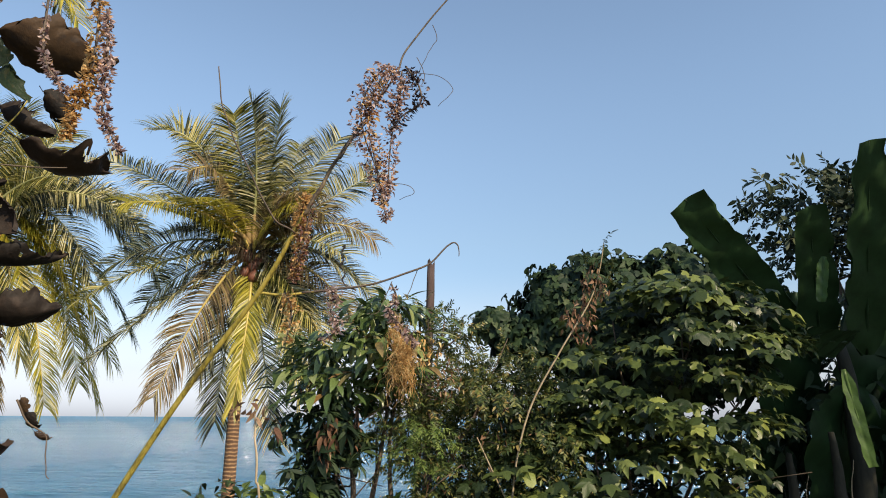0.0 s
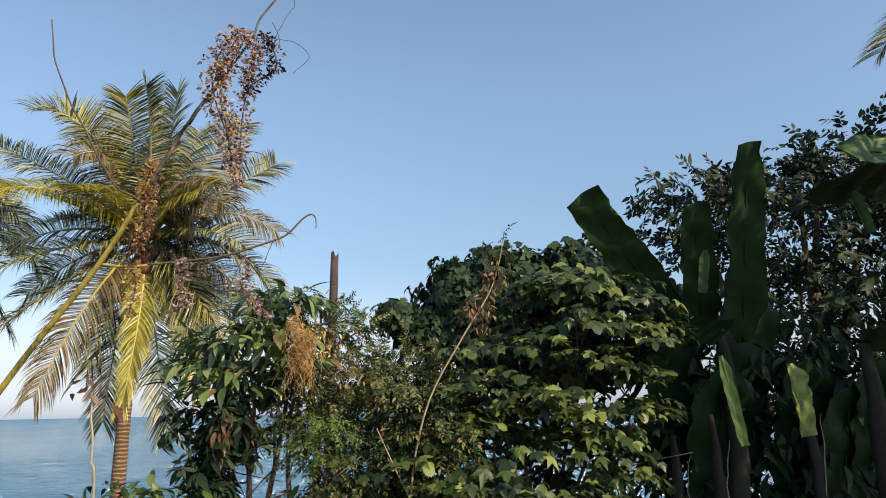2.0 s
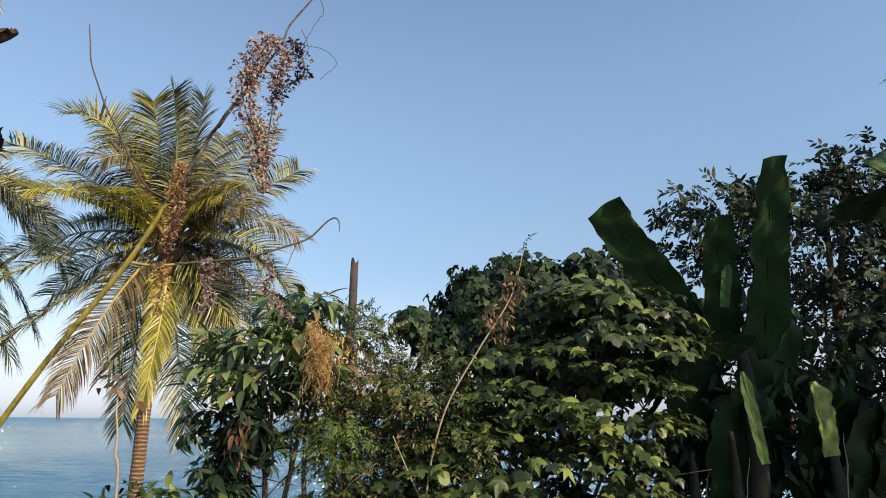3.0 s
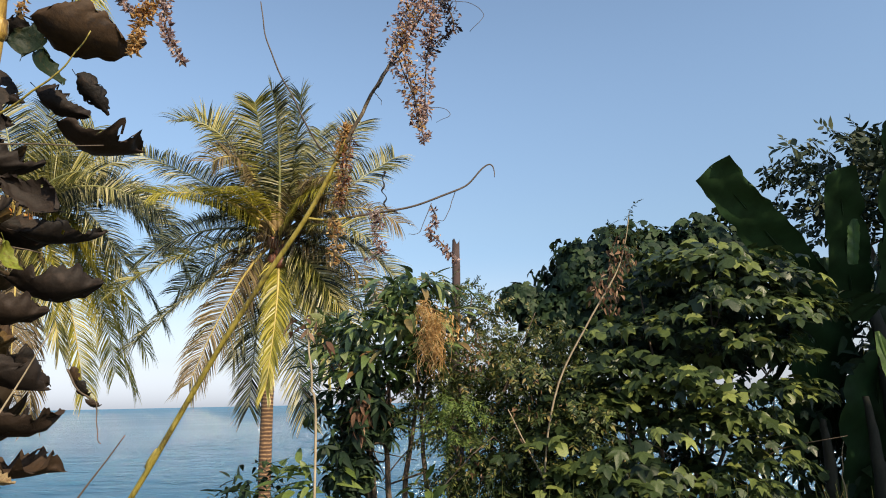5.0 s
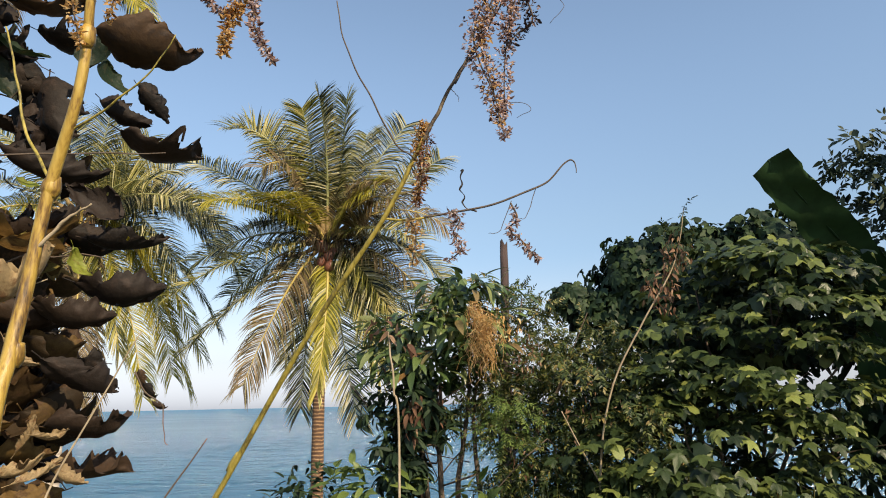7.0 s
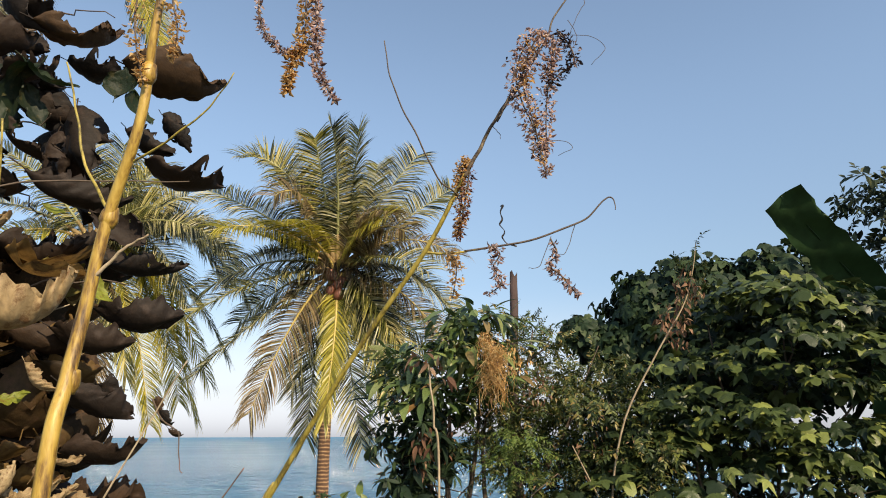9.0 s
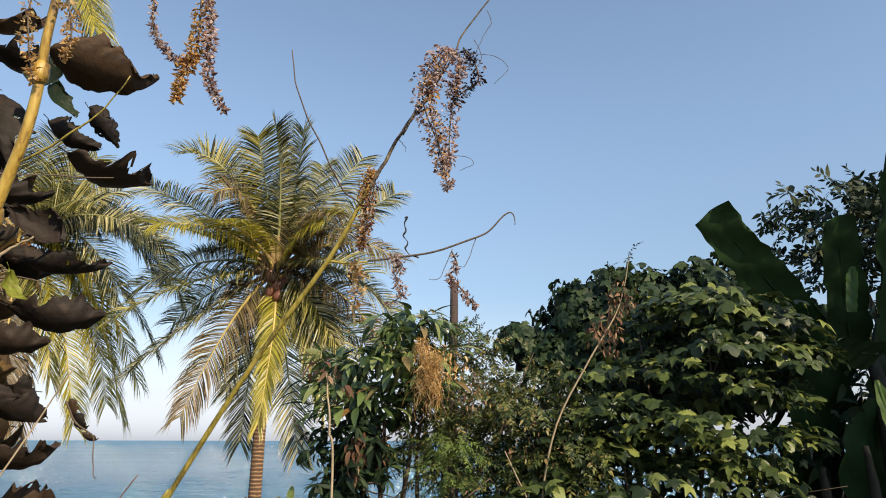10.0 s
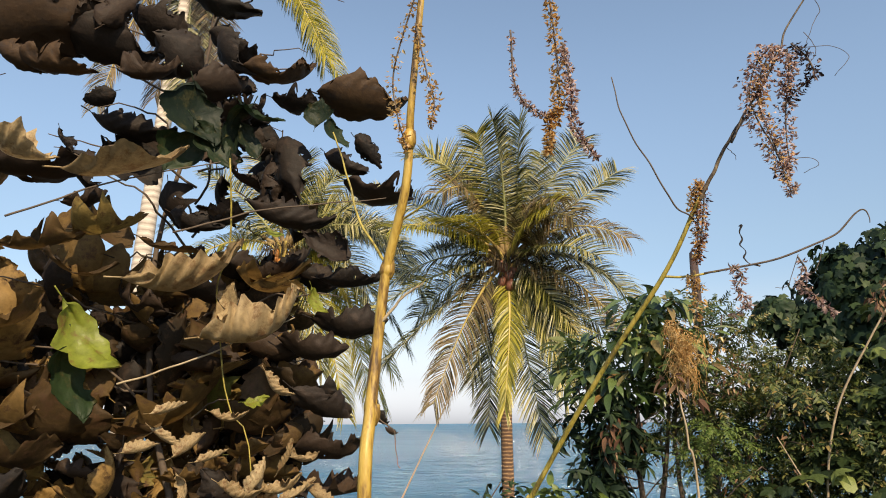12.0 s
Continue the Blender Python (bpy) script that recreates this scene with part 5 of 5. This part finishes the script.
raceme(vine, [(0.098, 0.895, 2.235), (0.087, 0.895, 2.211), (0.078, 0.895, 2.191), (0.066, 0.895, 2.172)], 80, 0.014, 0.0070, 2)
raceme(vine, [(0.111, 0.895, 2.234), (0.126, 0.895, 2.210), (0.129, 0.895, 2.186), (0.110, 0.895, 2.172), (0.095, 0.895, 2.154)], 95, 0.011, 0.007, 3, mat=POD_DARK, label="spike of dark shrivelled pods")
raceme(vine, [(0.106, 0.895, 2.228), (0.104, 0.896, 2.195), (0.096, 0.90, 2.155), (0.092, 0.903, 2.115), (0.092, 0.906, 2.075)], 150, 0.015, 0.0070, 19)
raceme(vine, [(0.110, 0.895, 2.218), (0.102, 0.895, 2.192), (0.093, 0.895, 2.169)], 55, 0.010, 0.007, 17)
raceme(vine, [(-0.007, 0.935, 2.082), (-0.012, 0.935, 2.045), (-0.018, 0.938, 2.015), (-0.027, 0.94, 1.980)], 120, 0.012, 0.0058, 4, mat=POD_RED, label="spike of reddish dry pods")
raceme(vine, [(-0.010, 0.935, 2.090), (-0.020, 0.937, 2.066), (-0.020, 0.94, 2.03), (-0.026, 0.94, 1.985)], 270, 0.012, 0.0060, 18, mat=POD_GOLD)
raceme(vine, [(0.011, 0.96, 1.978), (0.025, 0.96, 1.966), (0.016, 0.96, 1.948), (0.027, 0.96, 1.929), (0.009, 0.96, 1.914)], 75, 0.010, 0.0075, 5)
raceme(vine, [(0.089, 0.96, 1.982), (0.096, 0.96, 1.963), (0.086, 0.96, 1.949), (0.100, 0.96, 1.934), (0.111, 0.96, 1.919), (0.119, 0.96, 1.908)], 70, 0.007, 0.0075, 6)
raceme(vine, [(-0.040, 0.955, 1.972), (-0.030, 0.955, 1.95), (-0.035, 0.955, 1.91)], 60, 0.014, 0.008, 7, mat=POD_GOLD)

cane = thing("cane", (-0.33, 0.66, 0.0), "thick yellow cane with brown blotches and nodes", "cane")
twine(cane, [(-0.33, 0.66, 0.0), (-0.35, 0.69, 1.2), (-0.36, 0.70, 1.683), (-0.37, 0.72, 1.797), (-0.367, 0.73, 1.889), (-0.359, 0.73, 1.966), (-0.333, 0.72, 2.045), (-0.320, 0.71, 2.118), (-0.306, 0.70, 2.193), (-0.27, 0.69, 2.5)], [0.0085, 0.0080, 0.0072, 0.0064, 0.0056, 0.0048, 0.0036], CANE, "stem", 0.0022, 110, 6, 12)
for i, (x, y, z) in enumerate(((-0.359, 0.73, 1.966), (-0.320, 0.71, 2.118), (-0.37, 0.72, 1.797))):
    s = Shape()
    s.tube(bend([(x + 0.33, y - 0.66, z - 0.012), (x + 0.331, y - 0.66, z), (x + 0.334, y - 0.66, z + 0.012)], 9), [0.0062, 0.0098, 0.0090, 0.0060], 10)
    part("node", s, CANE, cane, "rough brown node")
twine(cane, [(-0.357, 0.728, 1.970), (-0.40, 0.735, 2.035), (-0.425, 0.74, 2.10), (-0.455, 0.745, 2.17)], [0.0019, 0.0015, 0.001], CANE_GREEN, "shoot", 0.001, 26, 8)
twine(cane, [(-0.34, 0.722, 2.02), (-0.29, 0.72, 2.045), (-0.25, 0.72, 2.075), (-0.225, 0.72, 2.115)], [0.0014, 0.001, 0.0006], CANE_GREEN, "shoot", 0.0008, 26, 9)
twine(cane, [(-0.365, 0.725, 1.90), (-0.335, 0.73, 1.93), (-0.31, 0.73, 1.945)], [0.002, 0.001], PALE_TWIG, "shoot", 0.0008, 20, 10)
twine(cane, [(-0.33, 0.70, 0.4), (-0.42, 0.80, 1.40), (-0.41, 0.82, 1.62), (-0.37, 0.84, 1.74), (-0.325, 0.85, 1.83)], [0.0018, 0.0013, 0.0007], PALE_TWIG, "shoot", 0.001, 40, 11)
twine(cane, [(-0.28, 0.69, 2.40), (-0.21, 0.67, 2.43), (-0.15, 0.65, 2.36), (-0.125, 0.65, 2.25)], [0.002, 0.0014, 0.001], THIN, "hanging_twig", 0.001, 30, 12)
raceme(cane, [(-0.125, 0.65, 2.26), (-0.118, 0.65, 2.17), (-0.116, 0.65, 2.10), (-0.126, 0.65, 2.075), (-0.130, 0.65, 2.043)], 340, 0.0090, 0.0060, seed=11, mat=POD_GOLD)
raceme(cane, [(-0.110, 0.65, 2.16), (-0.104, 0.65, 2.11), (-0.103, 0.65, 2.07), (-0.083, 0.65, 2.028)], 200, 0.006, 0.0058, seed=12)
raceme(cane, [(-0.165, 0.65, 2.19), (-0.162, 0.65, 2.125), (-0.145, 0.65, 2.095), (-0.125, 0.65, 2.08)], 119, 0.0045, 0.005, seed=13)
raceme(cane, [(-0.30, 0.69, 2.30), (-0.335, 0.70, 2.21), (-0.330, 0.70, 2.15), (-0.315, 0.70, 2.10)], 102, 0.010, 0.0065, seed=14, mat=POD_GOLD)
raceme(cane, [(-0.30, 0.69, 2.26), (-0.285, 0.69, 2.19), (-0.275, 0.69, 2.15), (-0.280, 0.69, 2.12)], 102, 0.010, 0.0065, seed=15, mat=POD_GOLD)

# ---- thin stalks and low twigs near the eye ----
stalk = thing("thin_stalk", (-0.10, 0.97, 0.0), "thin pale stalk with a withered leaf tuft", "plant")
twine(stalk, [(-0.10, 0.97, 0.0), (-0.065, 0.96, 1.0), (-0.053, 0.95, 1.66), (-0.058, 0.95, 1.76), (-0.061, 0.95, 1.81), (-0.066, 0.95, 1.83)], [0.0022, 0.0016, 0.0012, 0.0008], PALE_TWIG, "stem", 0.0015, 50, 31)
foliage(stalk, scatter([((-0.070, 0.95, 1.835), (0.022, 0.015, 0.016)), ((-0.050, 0.95, 1.82), (0.012, 0.01, 0.012))], 22, 0.018, 0.5, 0.2, 0.7, 71, 0.6), OVATES, RUST, 26, "dry_leaf")
low_twig = thing("low_twig", (-0.56, 1.0, 0.0), "bare dark twig rising from the ground", "twig")
twine(low_twig, [(-0.56, 1.0, 0.0), (-0.53, 1.0, 1.2), (-0.45, 1.0, 1.54), (-0.388, 1.0, 1.62), (-0.322, 1.0, 1.705)], [0.003, 0.002, 0.0007], BRANCH, "stem", 0.0006, 40, 33)
# ---- reeds at the foot of the shrubs ----
reeds = thing("reeds", (0.6, 6.1, 0.0), "thin dark upright reeds in front of the shrub", "reeds", kind="stuff")
r = np.random.default_rng(81)
s = Shape()
for i in range(170):
    x, y, hgt = r.uniform(-1.3, 2.2), r.normal(0, 0.12), r.uniform(0.75, 1.12)
    s.tube(bend([(x, y, -0.05), (x + r.normal(0, 0.03), y, hgt * 0.6), (x + r.normal(0, 0.08), y, hgt)], 6), [0.006, 0.004, 0.0015], 4, False)
part("reed_mass", s, FINE, reeds, kind="stuff")
